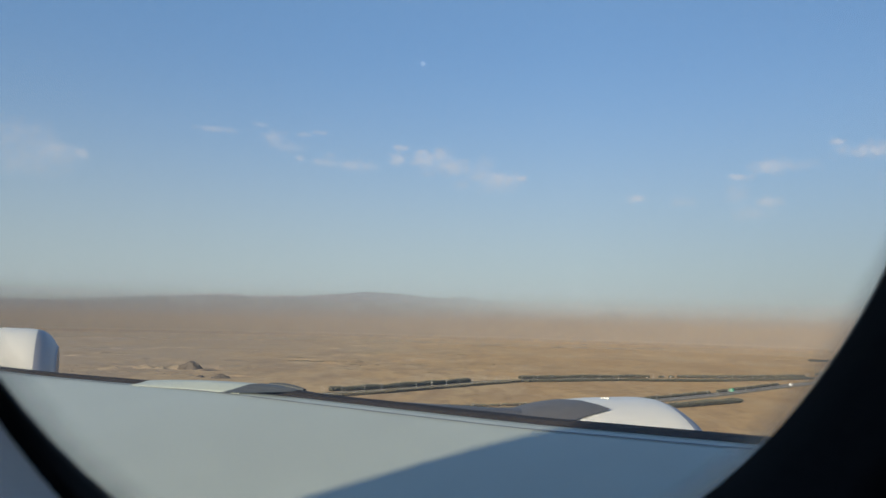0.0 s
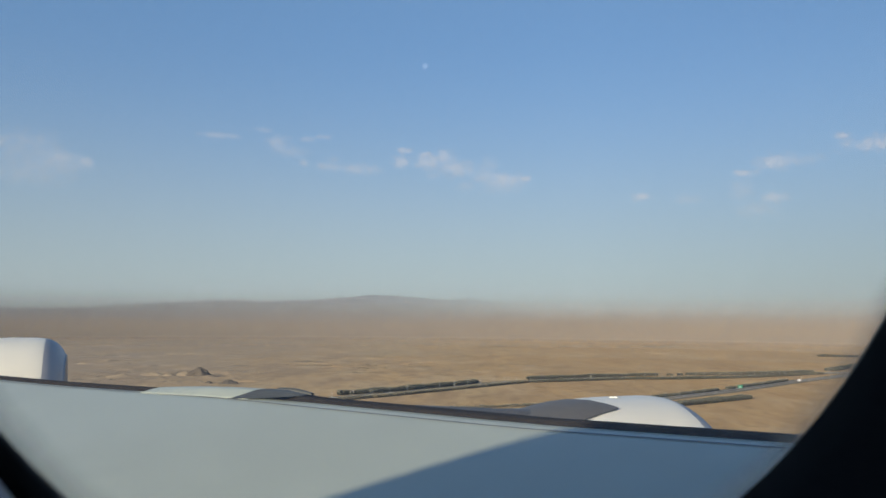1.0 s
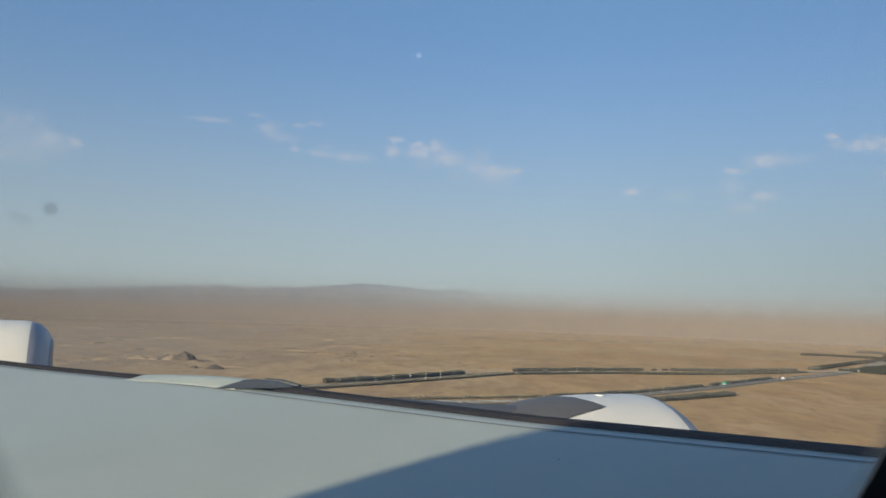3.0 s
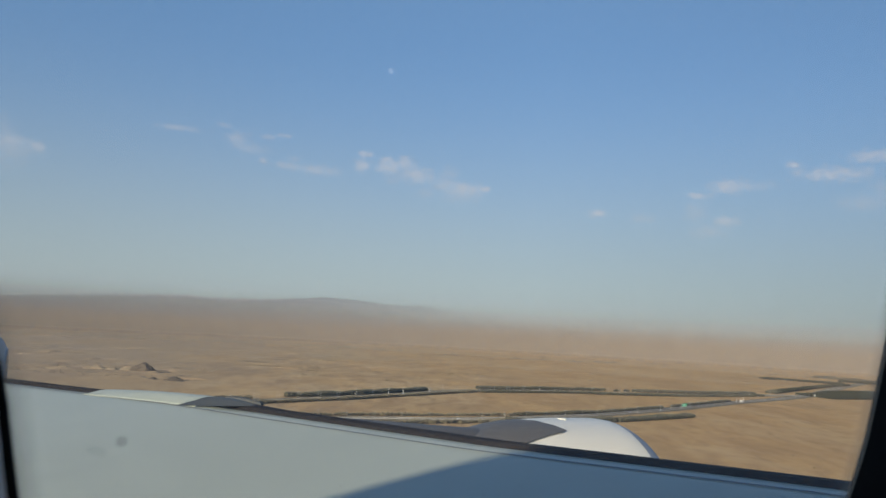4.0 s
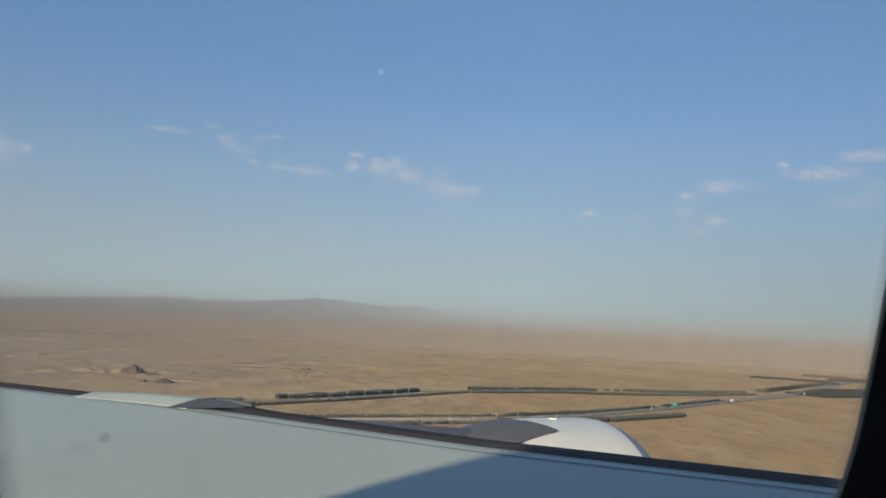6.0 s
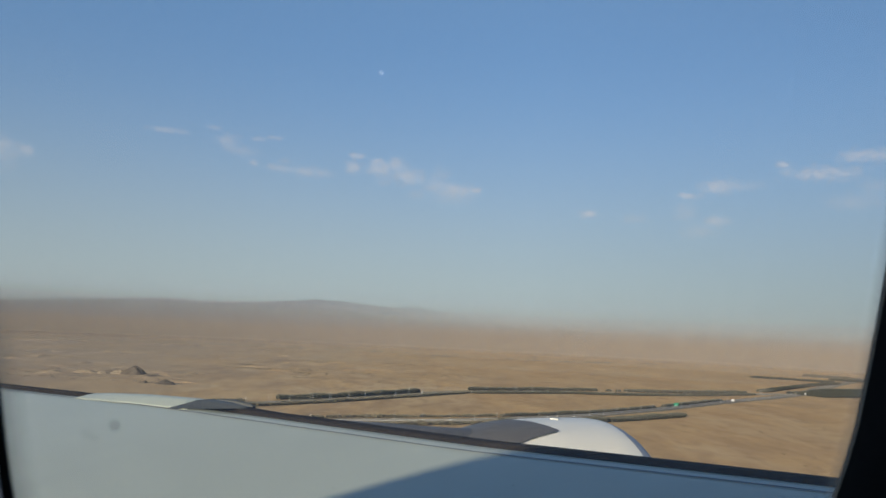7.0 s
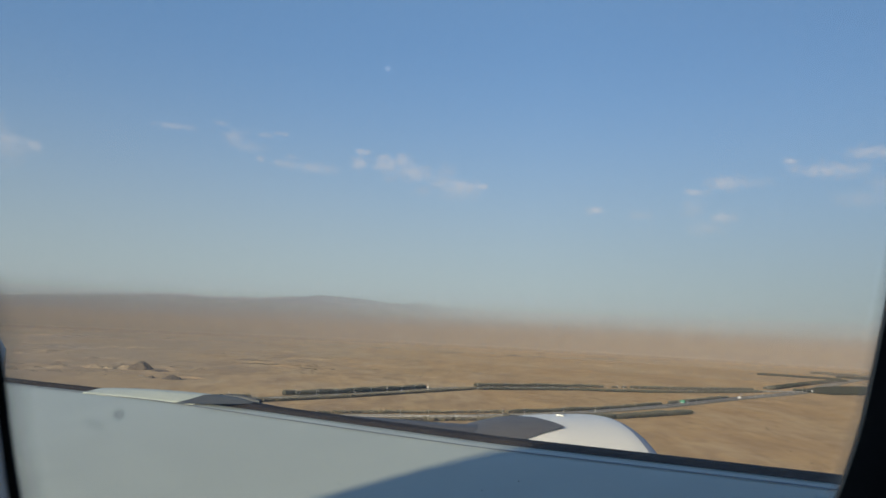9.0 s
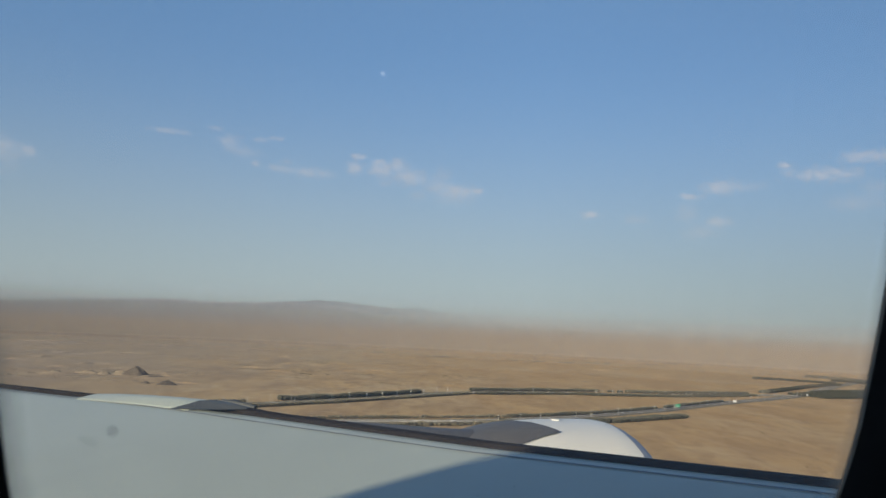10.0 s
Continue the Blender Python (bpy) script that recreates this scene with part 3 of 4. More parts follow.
# the nearest trees that stand clear of the wing are things of their own, the rest one wood
inside = [s for s in spots if -60 < s[0] < 480 and s[1] < 1560]
near = inside[:: max(1, math.ceil(len(inside) / 290))]
chosen = set(near)
for x, y, k in near:
    copy_thing(TREES[rng.integers(5)], Matrix.Translation((x, y, 0)) @ Matrix.Rotation(rng.uniform(0, 6.28), 4, "Z") @ Matrix.Diagonal((k, k, k, 1)))
for tree in TREES:                                # the patterns themselves join the belt at the junction
    x, y, k = spots[-1 - TREES.index(tree) * 7]
    tree.location = (x, y, 0)
pool = [crown(rng, 5.9 + 0.1 * k, 2.5 + 0.2 * (k % 3), 22) for k in range(8)]


def belt(name, places, material, label, category):
    """Many plants of a pool as one wood."""
    vs, fs, base = [], [], 0
    for x, y, k in places:
        v, f = pool[rng.integers(8)]
        a = rng.uniform(0, 6.28)
        c, s = math.cos(a), math.sin(a)
        vs.append(np.stack(((v[:, 0] * c - v[:, 1] * s) * k + x, (v[:, 0] * s + v[:, 1] * c) * k + y, v[:, 2] * k), 1))
        fs.append(f + base)
        base += len(v)
    tagged(linked(name, mesh_of(name, np.concatenate(vs), np.concatenate(fs)), material), label, category, kind="stuff")


JUNCTION = 900                                  # the woods beyond have a darker foliage colour
belt("junction_wood", [p for p in spots if p[0] > JUNCTION], WOOD, "dark green woods round a road junction", "trees")
belt("tree_belt", [p for p in spots if p not in chosen and p[0] <= JUNCTION], LEAVES, "long belts of dusty grey-green planted trees", "trees")
belt("shrub_hedge", bushes, SHRUBS, "long low hedges of dusty olive-brown shrubs", "shrubs")

# dry scrub on the near plain
vs, fs, base = [], [], 0
for k in range(1500):
    x, y = rng.uniform(-500, 1500), rng.uniform(350, 1500)
    if noise.noise((x * 0.006, y * 0.006, 9)) < 0.05 or y * 0.871 > 0.55 * x + 950:
        continue
    v, f = crown(rng, rng.uniform(0.4, 1.2), rng.uniform(0.5, 1.5), 5)
    vs.append(v + (x, y, 0))
    fs.append(f + base)
    base += len(v)
for k in range(1100):
    x, y = rng.uniform(-2300, 1700), rng.uniform(1750, 4200)
    if noise.noise((x * 0.0022, y * 0.0030, 21)) < 0.2 or abs(y - 1600 - 0.9 * x) < 300 and x > -200:
        continue
    v, f = crown(rng, rng.uniform(1.0, 2.4), rng.uniform(1.5, 4.0), 4)
    vs.append(v * (1.6, 1.2, 0.8) + (x, y, -0.1))
    fs.append(f + base)
    base += len(v)
for k in range(90):                               # shrubs gather in long thin stands
    x, y = rng.uniform(-2100, 1700), rng.uniform(1500, 3900)
    if noise.noise((x * 0.001, y * 0.001, 14)) < -0.05 or abs(y - 1500 - 0.95 * x) < 420:
        continue
    w, d = rng.uniform(25, 90), rng.uniform(4, 12)
    for j in range(int(w * 0.4)):
        v, f = crown(rng, rng.uniform(0.8, 2.2), rng.uniform(1.2, 3.0), 4)
        vs.append(v * (1.5, 1.2, 0.8) + (x + rng.normal() * w * 0.5, y + rng.normal() * d, -0.1))
        fs.append(f + base)
        base += len(v)
for k in range(40):                               # single larger bushes far out
    x, y = rng.uniform(-2300, 900), rng.uniform(3300, 4250)
    v, f = crown(rng, rng.uniform(3.0, 6.0), rng.uniform(2.5, 6.0), 6)
    vs.append(v + (x, y, -0.1))
    fs.append(f + base)
    base += len(v)
tagged(linked("desert_scrub", mesh_of("desert_scrub", np.concatenate(vs), np.concatenate(fs)), SCRUB), "scattered low dry desert shrubs", "shrubs", kind="stuff")


# ---- heaps of spoil and low ridges ----
def heap(w, d, h, seed):
    rows = []
    for k in range(9):
        t = k / 8
        rows.append([])
        for i in range(28):
            a = 2 * math.pi * i / 28
            r = (1 - t) * (1 + 0.35 * noise.noise((math.cos(a) * 1.3 + seed, math.sin(a) * 1.3, t * 2)) + 0.12 * noise.noise((math.cos(a) * 4 + seed, math.sin(a) * 4, t * 5)))
            rows[-1].append((w * r * math.cos(a), d * r * math.sin(a), -0.2 + h * math.sin(t * math.pi / 2) ** 1.1 * (1 + 0.15 * noise.noise((math.cos(a) * 2, math.sin(a) * 2 + seed, t * 3)))))
    return sheet(rows, closed=True)


# the last mound is added to imitate the tall heap's cast shadow
for x, y, w, d, h, lab in ((-752, 1940, 36, 26, 21, "dark conical heap of quarry spoil on the plain"), (-788, 1944, 30, 18, 11, "low heap of spoil beside a larger one"), (-604, 1732, 24, 15, 9, "low brown heap of earth on the plain"),
                           (-652, 1738, 12, 9, 5, "small brown heap of earth"), (-925, 1885, 26, 14, 7, "low brown heap of earth on the plain"), (-869, 1935, 30, 14, 8, "pale heap of rubble on the plain"), (-828, 1930, 20, 12, 6, "low heap of rubble"), (-700, 1925, 34, 13, 3, "low dark mound imitating the cast shadow of the heap")):
    ob = part("spoil_heap", heap(w * S, d * S, h * S, x), SPOIL if "dark" in lab or x > -700 else RUBBLE)
    ob.location = (x * S, y * S, 0)
    tagged(ob, lab, "earth heap", "heaps of spoil")
vs, fs, base = [], [], 0
for k in range(700):
    big = k < 260
    x, y = (rng.uniform(-1050, -620), rng.uniform(1750, 2150)) if big else (rng.uniform(-1900, 2100), rng.uniform(2300, 5200))
    if not big and noise.noise((x * 0.002, y * 0.004, 4)) < 0.12:
        continue
    v, f = crown(rng, rng.uniform(1, 3.2), rng.uniform(2, 7), 4)
    v = v * ((1.1, 1.1, 0.45) if big else (3.0, 1.4, 0.5))
    vs.append(v + (x * S, y * S, -0.3))
    fs.append(f + base)
    base += len(v)
tagged(linked("rubble", mesh_of("rubble", np.concatenate(vs), np.concatenate(fs)), RUBBLE), "scattered rubble and low banks of dug earth", "rubble", kind="stuff")
# low swells of the plain that catch the low sun
vs, fs, base = [], [], 0
for k in range(420):
    x, y = rng.uniform(-2300, 1500), rng.uniform(1650, 4300)
    if y < 0.95 * x + 2250 or noise.noise((x * 0.0016, y * 0.0016, 31)) < -0.05 + 0.25 * (x > -300):
        continue
    w, d, h = rng.uniform(18, 75), rng.uniform(16, 60), rng.uniform(1.2, 4.5)
    ring_v = []
    for j in range(7):
        q = 1 - j / 6
        for i in range(20):
            t = 2 * math.pi * i / 20
            r = q * (1 + 0.4 * noise.noise((math.cos(t) + k, math.sin(t), q)))
            ring_v.append((x * S + w * r * math.cos(t), y * S + d * r * math.sin(t), -0.3 + h * (0.5 + 0.5 * math.cos(math.pi * q)) * (1 + 0.5 * noise.noise((r * math.cos(t) * 2, r * math.sin(t) * 2, k)))))
    vs.append(np.array(ring_v))
    fs.append(np.array([(j * 20 + i, j * 20 + (i + 1) % 20, j * 20 + 20 + (i + 1) % 20, j * 20 + 20 + i) for j in range(6) for i in range(20)]) + base)
    base += len(ring_v)
tagged(linked("low_mounds", mesh_of("low_mounds", np.concatenate(vs), np.concatenate(fs)), SOIL, smooth=True), "low tan swells of dry soil on the plain", "mounds", kind="stuff")
for x, y, w in ((342, 4103, 46), (537, 4646, 26), (470, 4130, 70), (648, 4179, 70), (800, 4290, 60), (900, 4370, 50), (1390, 4845, 60), (-10, 4105, 90), (1180, 4500, 80),
                (-1572, 3032, 68), (-1512, 3437, 60), (-1495, 3698, 42), (-1400, 2631, 60), (-1608, 4276, 70), (-838, 1820, 30), (-1450, 2801, 50), (-1191, 2503, 40),
                (-774, 2327, 36), (-970, 3432, 60), (-382, 4281, 60), (-1121, 4668, 60)):
    ob = part("earth_bank", heap(w * S, 12 * S, 4 if x > -300 else 2.5, x), BANK if x > -300 else RUBBLE)
    ob.location, ob.rotation_euler = (x * S, y * S, 0), (0, 0, 0.15)
    tagged(ob, "long low dark bank of earth far off", "earth bank", "far earth banks")


# ---- street lamps, signs, cars ----
def street_lamp():
    e = new("street_lamp")
    part("pole", rod(bmesh.new(), (0, 0, -0.3), (0, 0, 11.2), 0.24, 0.13, 8), STEEL, e)
    part("base_plate", box(bmesh.new(), -0.4, -0.4, 0, 0.4, 0.4, 0.7, 0.05), STEEL, e)
    for sgn in (-1, 1):
        arm = part("arm", rod(bmesh.new(), (0, 0, 11.0), (0, sgn * 1.6, 11.5), 0.08, 0.06, 6), STEEL, e)
        part("lamp_head", box(bmesh.new(), -0.16, min(sgn * 1.5, sgn * 2.3), 11.42, 0.16, max(sgn * 1.5, sgn * 2.3), 11.6, 0.05), SIGNWHITE, arm)
    return tagged(e, "tall pale steel street lamp with two arms beside the road", "street lamp", "street lamps along the highway")


lamp = street_lamp()
first = True
for road, off, step, lo, hi in ((ROAD_A, -9, 41, -900, 1300), (ROAD_C, -12, 41, -1100, 1000), (ROAD_C, 14, 44, -1100, 900), (SLIP, 9, 45, 900, 1500)):
    for p, d in along(road, step):
        if lo < p.x < hi:
            m = Matrix.Translation(p + Vector((-d.y, d.x, 0)) * off) @ Matrix.Rotation(math.atan2(d.y, d.x), 4, "Z")
            if first:
                lamp.matrix_basis, first = m, False
            else:
                copy_thing(lamp, m)


def road_sign(w, h, material, lab, x, y, turn):
    e = new("road_sign")
    b = part("board", box(bmesh.new(), -w / 2, -0.1, 3.0, w / 2, 0.1, 3.0 + h, 0.04), material, e)
    for k in range(3):
        part("lettering", box(bmesh.new(), -w * 0.36, -0.14, 3.5 + k * h * 0.27, w * (0.36 - 0.12 * k), -0.102, 3.5 + k * h * 0.27 + h * 0.1), SIGNWHITE, b, "white bar of lettering")
    for s in (-0.35, 0.35):
        part("post", rod(bmesh.new(), (s * w, 0.15, -0.3), (s * w, 0.15, 3.0 + h), 0.16, 0.16, 8), STEEL, e)
    e.location, e.rotation_euler = (x * S, y * S, 0), (0, 0, turn)
    return tagged(e, lab, "road sign", "signs along the highway")


road_sign(9, 6, SIGNGREEN, "large green highway sign with white lettering on two posts", 527, 1778, 0.15)
road_sign(7, 4, SIGNWHITE, "pale highway sign on two posts", 738, 2010, 0.2)
road_sign(5, 4, SIGNWHITE, "small white road sign on two posts", 1105, 2410, 0.2)
road_sign(4, 5, SIGNWHITE, "small white road sign beside the trees", -330, 1160, 0.0)


def car():
    e = new("car")
    prof = [(-2.2, 0.35), (-2.25, 0.75), (-2.1, 1.0), (-1.3, 1.05), (-0.7, 1.5), (0.7, 1.52), (1.35, 1.08), (2.1, 0.95), (2.25, 0.6), (2.2, 0.35)]
    bm = bmesh.new()
    rows = [[bm.verts.new((x, y * (0.88 if z > 1.2 else 1), z)) for x, z in prof] for y in (-0.85, 0.85)]
    for i in range(len(prof)):
        j = (i + 1) % len(prof)
        bm.faces.new((rows[0][i], rows[0][j], rows[1][j], rows[1][i]))
    bm.faces.new(rows[0][::-1]), bm.faces.new(rows[1])
    part("body", bm, CARPAINT, e)
    for s in (-1, 1):
        part("side_window", box(bmesh.new(), -0.8, s * 0.80 - 0.03, 1.08, 0.85, s * 0.80 + 0.03, 1.42, 0.01), CARGLASS, e)
        for x in (-1.4, 1.4):
            part("wheel", rod(bmesh.new(), (x, s * 0.70, 0.33), (x, s * 0.92, 0.33), 0.33, 0.33, 16), TYRE, e)
    part("windscreen", sheet([[(0.78, -0.68, 1.46), (1.30, -0.72, 1.12)], [(0.80, 0.68, 1.47), (1.32, 0.72, 1.13)]]), CARGLASS, e)
    return tagged(e, "pale car driving on the grey highway", "car", "cars on the highway")


auto = car()
first = True
for road, ks in ((ROAD_A, (40, 58, 66, 83, 97, 110, 122)), (ROAD_C, (61, 75, 90, 104)), (SLIP, (12, 30))):
    for j, k in enumerate(ks):
        if k + 1 < len(road):
            p, d = road[k], road[k + 1] - road[k]
            m = Matrix.Translation(p + Vector((-d.y, d.x, 0)).normalized() * (3.2 if j % 2 else -3.2) + Vector((0, 0, 0.31))) @ Matrix.Rotation(math.atan2(d.y, d.x) + (0 if j % 2 else math.pi), 4, "Z")
            if first:
                auto.matrix_basis, first = m, False
            else:
                copy_thing(auto, m)


# ---- concrete plant and beacon tower beside the road ----
def silo(x, y):
    e = new("silo")
    bm = rod(bmesh.new(), (0, 0, 6), (0, 0, 22), 2.6, 2.6, 24)
    rod(bm, (0, 0, 3), (0, 0, 6), 0.6, 2.6, 24)
    part("tank", bm, SILO, e, smooth=False)
    part("lid", rod(bmesh.new(), (0, 0, 22), (0, 0, 22.9), 2.7, 1.2, 24), SILO, e)
    for a in range(4):
        c, s = 2.1 * math.cos(a * 1.57 + 0.8), 2.1 * math.sin(a * 1.57 + 0.8)
        part("leg", rod(bmesh.new(), (c, s, -0.2), (c, s, 6.5), 0.25, 0.25, 8), STEEL, e)
    e.location = (x, y, 0)
    return tagged(e, "tall ochre steel cement silo on four legs", "silo", "silos of the concrete plant")


def shed(x, y, w, d, h, turn):
    e = new("shed")
    part("wall", box(bmesh.new(), -w / 2, -d / 2, -0.2, w / 2, d / 2, h, 0.05), SHED, e)
    bm = sheet([[(-w / 2 - 0.4, -d / 2 - 0.4, h - 0.1), (-w / 2 - 0.4, 0, h + d * 0.18), (-w / 2 - 0.4, d / 2 + 0.4, h - 0.1)], [(w / 2 + 0.4, -d / 2 - 0.4, h - 0.1), (w / 2 + 0.4, 0, h + d * 0.18), (w / 2 + 0.4, d / 2 + 0.4, h - 0.1)]])
    part("roof", bm, SHED, e)
    part("door", box(bmesh.new(), -1.5, -d / 2 - 0.06, 0, 1.5, -d / 2 + 0.02, h * 0.7), PYLONGREY, e)
    e.location, e.rotation_euler = (x, y, 0), (0, 0, turn)
    return tagged(e, "low white metal shed of the concrete plant", "shed", "sheds of the concrete plant")


silo(-915, 1395), silo(-907, 1402)
for k, (dx, dy, w) in enumerate(((22, 4, 18), (30, -14, 22), (48, 6, 16), (58, -8, 20), (80, 2, 26))):
    shed(-905 + dx, 1385 + dy, w, 9, 5, 0.3 + 0.2 * k)
tower = new("beacon_tower")
part("base", box(bmesh.new(), -14, -5, -0.2, 14, 5, 6, 0.3), SHED, tower)
part("shaft", box(bmesh.new(), -4, -3.5, 6, 4, 3.5, 16, 0.2), SHED, tower)
part("cabin", box(bmesh.new(), -5.5, -4.5, 16, 5.5, 4.5, 21, 0.3), REDPAINT, tower)
part("band", box(bmesh.new(), -4.1, -3.6, 9, 4.1, 3.6, 11), REDPAINT, tower)
part("mast", rod(bmesh.new(), (0, 0, 21), (0, 0, 27), 0.3, 0.15, 8), STEEL, tower)
tower.location = (-480, 930, 0)
tagged(tower, "red and white beacon tower on a pale base", "tower")

# ---- the aircraft ----
plane = new("airliner")
plane.matrix_world = CABIN @ Matrix.Rotation(math.atan2(0.46, 0.888), 4, "Z")
tagged(plane, "white four-engined airliner with grey wing, seen from a cabin window", "airplane")


def lead(v):
    return 1.6 - 0.607 * (v - 7.6)


LEAD_Z = [(-3, -0.76), (3.1, -0.785), (5, -0.841), (7.3, -0.855), (9.1, -0.92), (10.6, -0.961), (13, -0.99), (17, -0.8), (27, -0.3)]
NOSE = 0.17


def wing_z(v, s):
    """The upper skin's height, s metres behind the leading edge."""
    return lerp(v, LEAD_Z) - 0.012 - 0.06 * math.exp(-s / 0.05) - 0.2 * s


rows = []
for k in range(61):
    v = -2.4 + 29.4 * k / 60
    chord = lerp(v, [(-3, 11.5), (7.6, 7.0), (27, 2.6)])
    top = [(lead(v) - NOSE - s, v, wing_z(v, s)) for s in [0, 0.02, 0.05, 0.1, 0.2, 0.35, 0.6] + [0.6 + (chord - 1.0) * j / 14 for j in range(1, 15)]]
    low = [(lead(v) - NOSE - s, v, lerp(v, LEAD_Z) - 0.2 * s - max(0.02, (0.10 * chord * (1 - s / chord)) ** 1.0 * min(1, (s + 0.05) / 0.5))) for s in [chord - 0.4, chord * 0.6, chord * 0.3, 0.5, 0.1]]
    rows.append(top + low)
wing = part("wing", sheet(rows, closed=True), WINGSKIN, plane, "grey painted wing of an airliner", smooth=True)


def slat(v0, v1, material, rise, ahead, label, n=40):
    rows = []
    for k in range(n + 1):
        t = k / n
        v = v0 + (v1 - v0) * t
        z = lerp(v, LEAD_Z) + rise * max(0, 1 - abs(v - 7.56) / 0.7) ** 1.5
        f, lap = ahead, lerp(v, [(3, 0.02), (5, 0.05), (6.2, 0.08), (7.0, 0.07), (7.3, 0.01), (8.5, 0.02), (27, 0.03)])
        rows.append([(lead(v) - a * f, v, z + b) for a, b in ((NOSE / f + lap, -0.004 - 0.28 * lap), (NOSE / f, -0.004), (0.12, 0.0), (0.06, -0.008), (0.0, -0.03), (-0.06, -0.10), (-0.02, -0.24), (0.5, -0.30), (NOSE / f, -0.18))])
    return part("leading_edge_slat", sheet(rows, closed=True), material, wing, label, smooth=True)


slat(0.2, 7.56, SLATDARK, 0.035, 1.0, "dark extended leading edge slat")
slat(8.93, 26.8, SLATDARK, 0.0, 1.0, "dark extended leading edge slat")
BULGE = [(0, 0.2), (0.03, 0.75), (0.08, 1), (0.14, 0.95), (0.2, 0.7), (0.27, 0.3), (0.34, 0.0), (1, 0)]


def dome_z(v, a):
    """The skin of the fixed leading edge over the pylon, a metres behind the edge."""
    t = min(1, max(0, (v - 6.7) / 2.5))
    return lerp(v, LEAD_Z) - 0.2 * max(0, a - NOSE) - 0.010 + 0.050 * max(0, math.sin(math.pi * t)) ** 0.8 * lerp(a, BULGE)


rows = []
for k in range(33):
    v = 7.56 + 1.46 * k / 32
    rows.append([(lead(v) - 0.36, v, dome_z(v, 0.36) - 0.05)] + [(lead(v) - a, v, dome_z(v, a)) for a in (0.34, 0.3, 0.26, 0.2, 0.14, 0.08, 0.03, 0)]
                + [(lead(v) + 0.01, v, lerp(v, LEAD_Z) - 0.1), (lead(v) - 0.05, v, lerp(v, LEAD_Z) - 0.3), (lead(v) - 0.36, v, lerp(v, LEAD_Z) - 0.3)])
part("pylon_fairing", sheet(rows, closed=True), WINGSKIN, wing, "pale fixed leading edge above the engine pylon", smooth=True)
rows = []
for v, aft, far in ((7.74, 0.38, 0.335), (7.70, 0.372, 0.255), (7.66, 0.365, 0.17), (7.62, 0.357, 0.08), (7.585, 0.35, 0.03), (7.5, 0.335, 0.06), (7.4, 0.315, 0.10), (7.3, 0.29, 0.13), (7.2, 0.255, 0.15), (7.1, 0.215, 0.165)):
    rows.append([(lead(v) - a, v, dome_z(v, a) + 0.006) for a in [aft + (far - aft) * f / 8 for f in range(9)]])
part("pylon_cap", sheet(rows), CAPGREY, wing, "dark grey cap of the engine pylon", smooth=True)
rows = []
for v, a0, a1, rise in ((7.62, 0.03, -0.05, 0.050), (7.5, 0.0, -0.08, 0.048), (7.42, -0.02, -0.08, 0.036), (7.3, -0.04, -0.07, 0.008)):
    rows.append([(lead(v) - a0, v, lerp(v, LEAD_Z) - 0.12)] + [(lead(v) - a0 + (a0 - a1) * f / 5, v, lerp(v, LEAD_Z) + rise * math.sin(math.pi * (0.15 + 0.7 * f / 5)) ** 0.5) for f in range(6)] + [(lead(v) - a1 + 0.02, v, lerp(v, LEAD_Z) - 0.15)])
part("pylon_crest", sheet(rows), CAPGREY, wing, "grey crest of the pylon ahead of the slat", smooth=True)


def strip(s0, s1, v0, v1, lift, material, label, n=40, swerve=None):
    rows = []
    for k in range(n + 1):
        v = v0 + (v1 - v0) * k / n
        d = lerp(v, swerve) if swerve else 0.0
        rows.append([(lead(v) - NOSE - s - d, v, wing_z(v, s + d) + lift) for s in (s0, (s0 + s1) / 2, s1)])
    return part("panel_gap", sheet(rows), material, wing, label)


strip(0.15, 0.172, 1.2, 26, 0.004, SEAMDARK, "dark gap behind the slat", 80, [(1, 0.05), (3, 0.06), (5, 0.085), (7, 0.09), (7.5, 0.065), (8, 0.02), (9, 0.0), (27, 0.02)])
strip(3.2, 3.212, 1.5, 24, 0.004, SEAMDARK, "fine gap between wing panels")
for u, v in ((2.46, 4.23), (2.71, 4.21), (1.79, 4.93)):
    top = wing_z(v, lead(v) - NOSE - u)
    part("drain_hole", rod(bmesh.new(), (u, v, top - 0.03), (u, v, top + 0.003), 0.006, 0.005, 12), SLATDARK, wing, "small dark drain hole")

AX_V, AX_Z, AX_R = 6.63, -2.051, 1.136


def cowl_r(u):
    return AX_R * (1 - 0.28 * max(0, (u - 4.6) / 1.035) ** 7.0) if u > 4.6 else AX_R * (1 - 0.12 * (4.6 - u) ** 2)


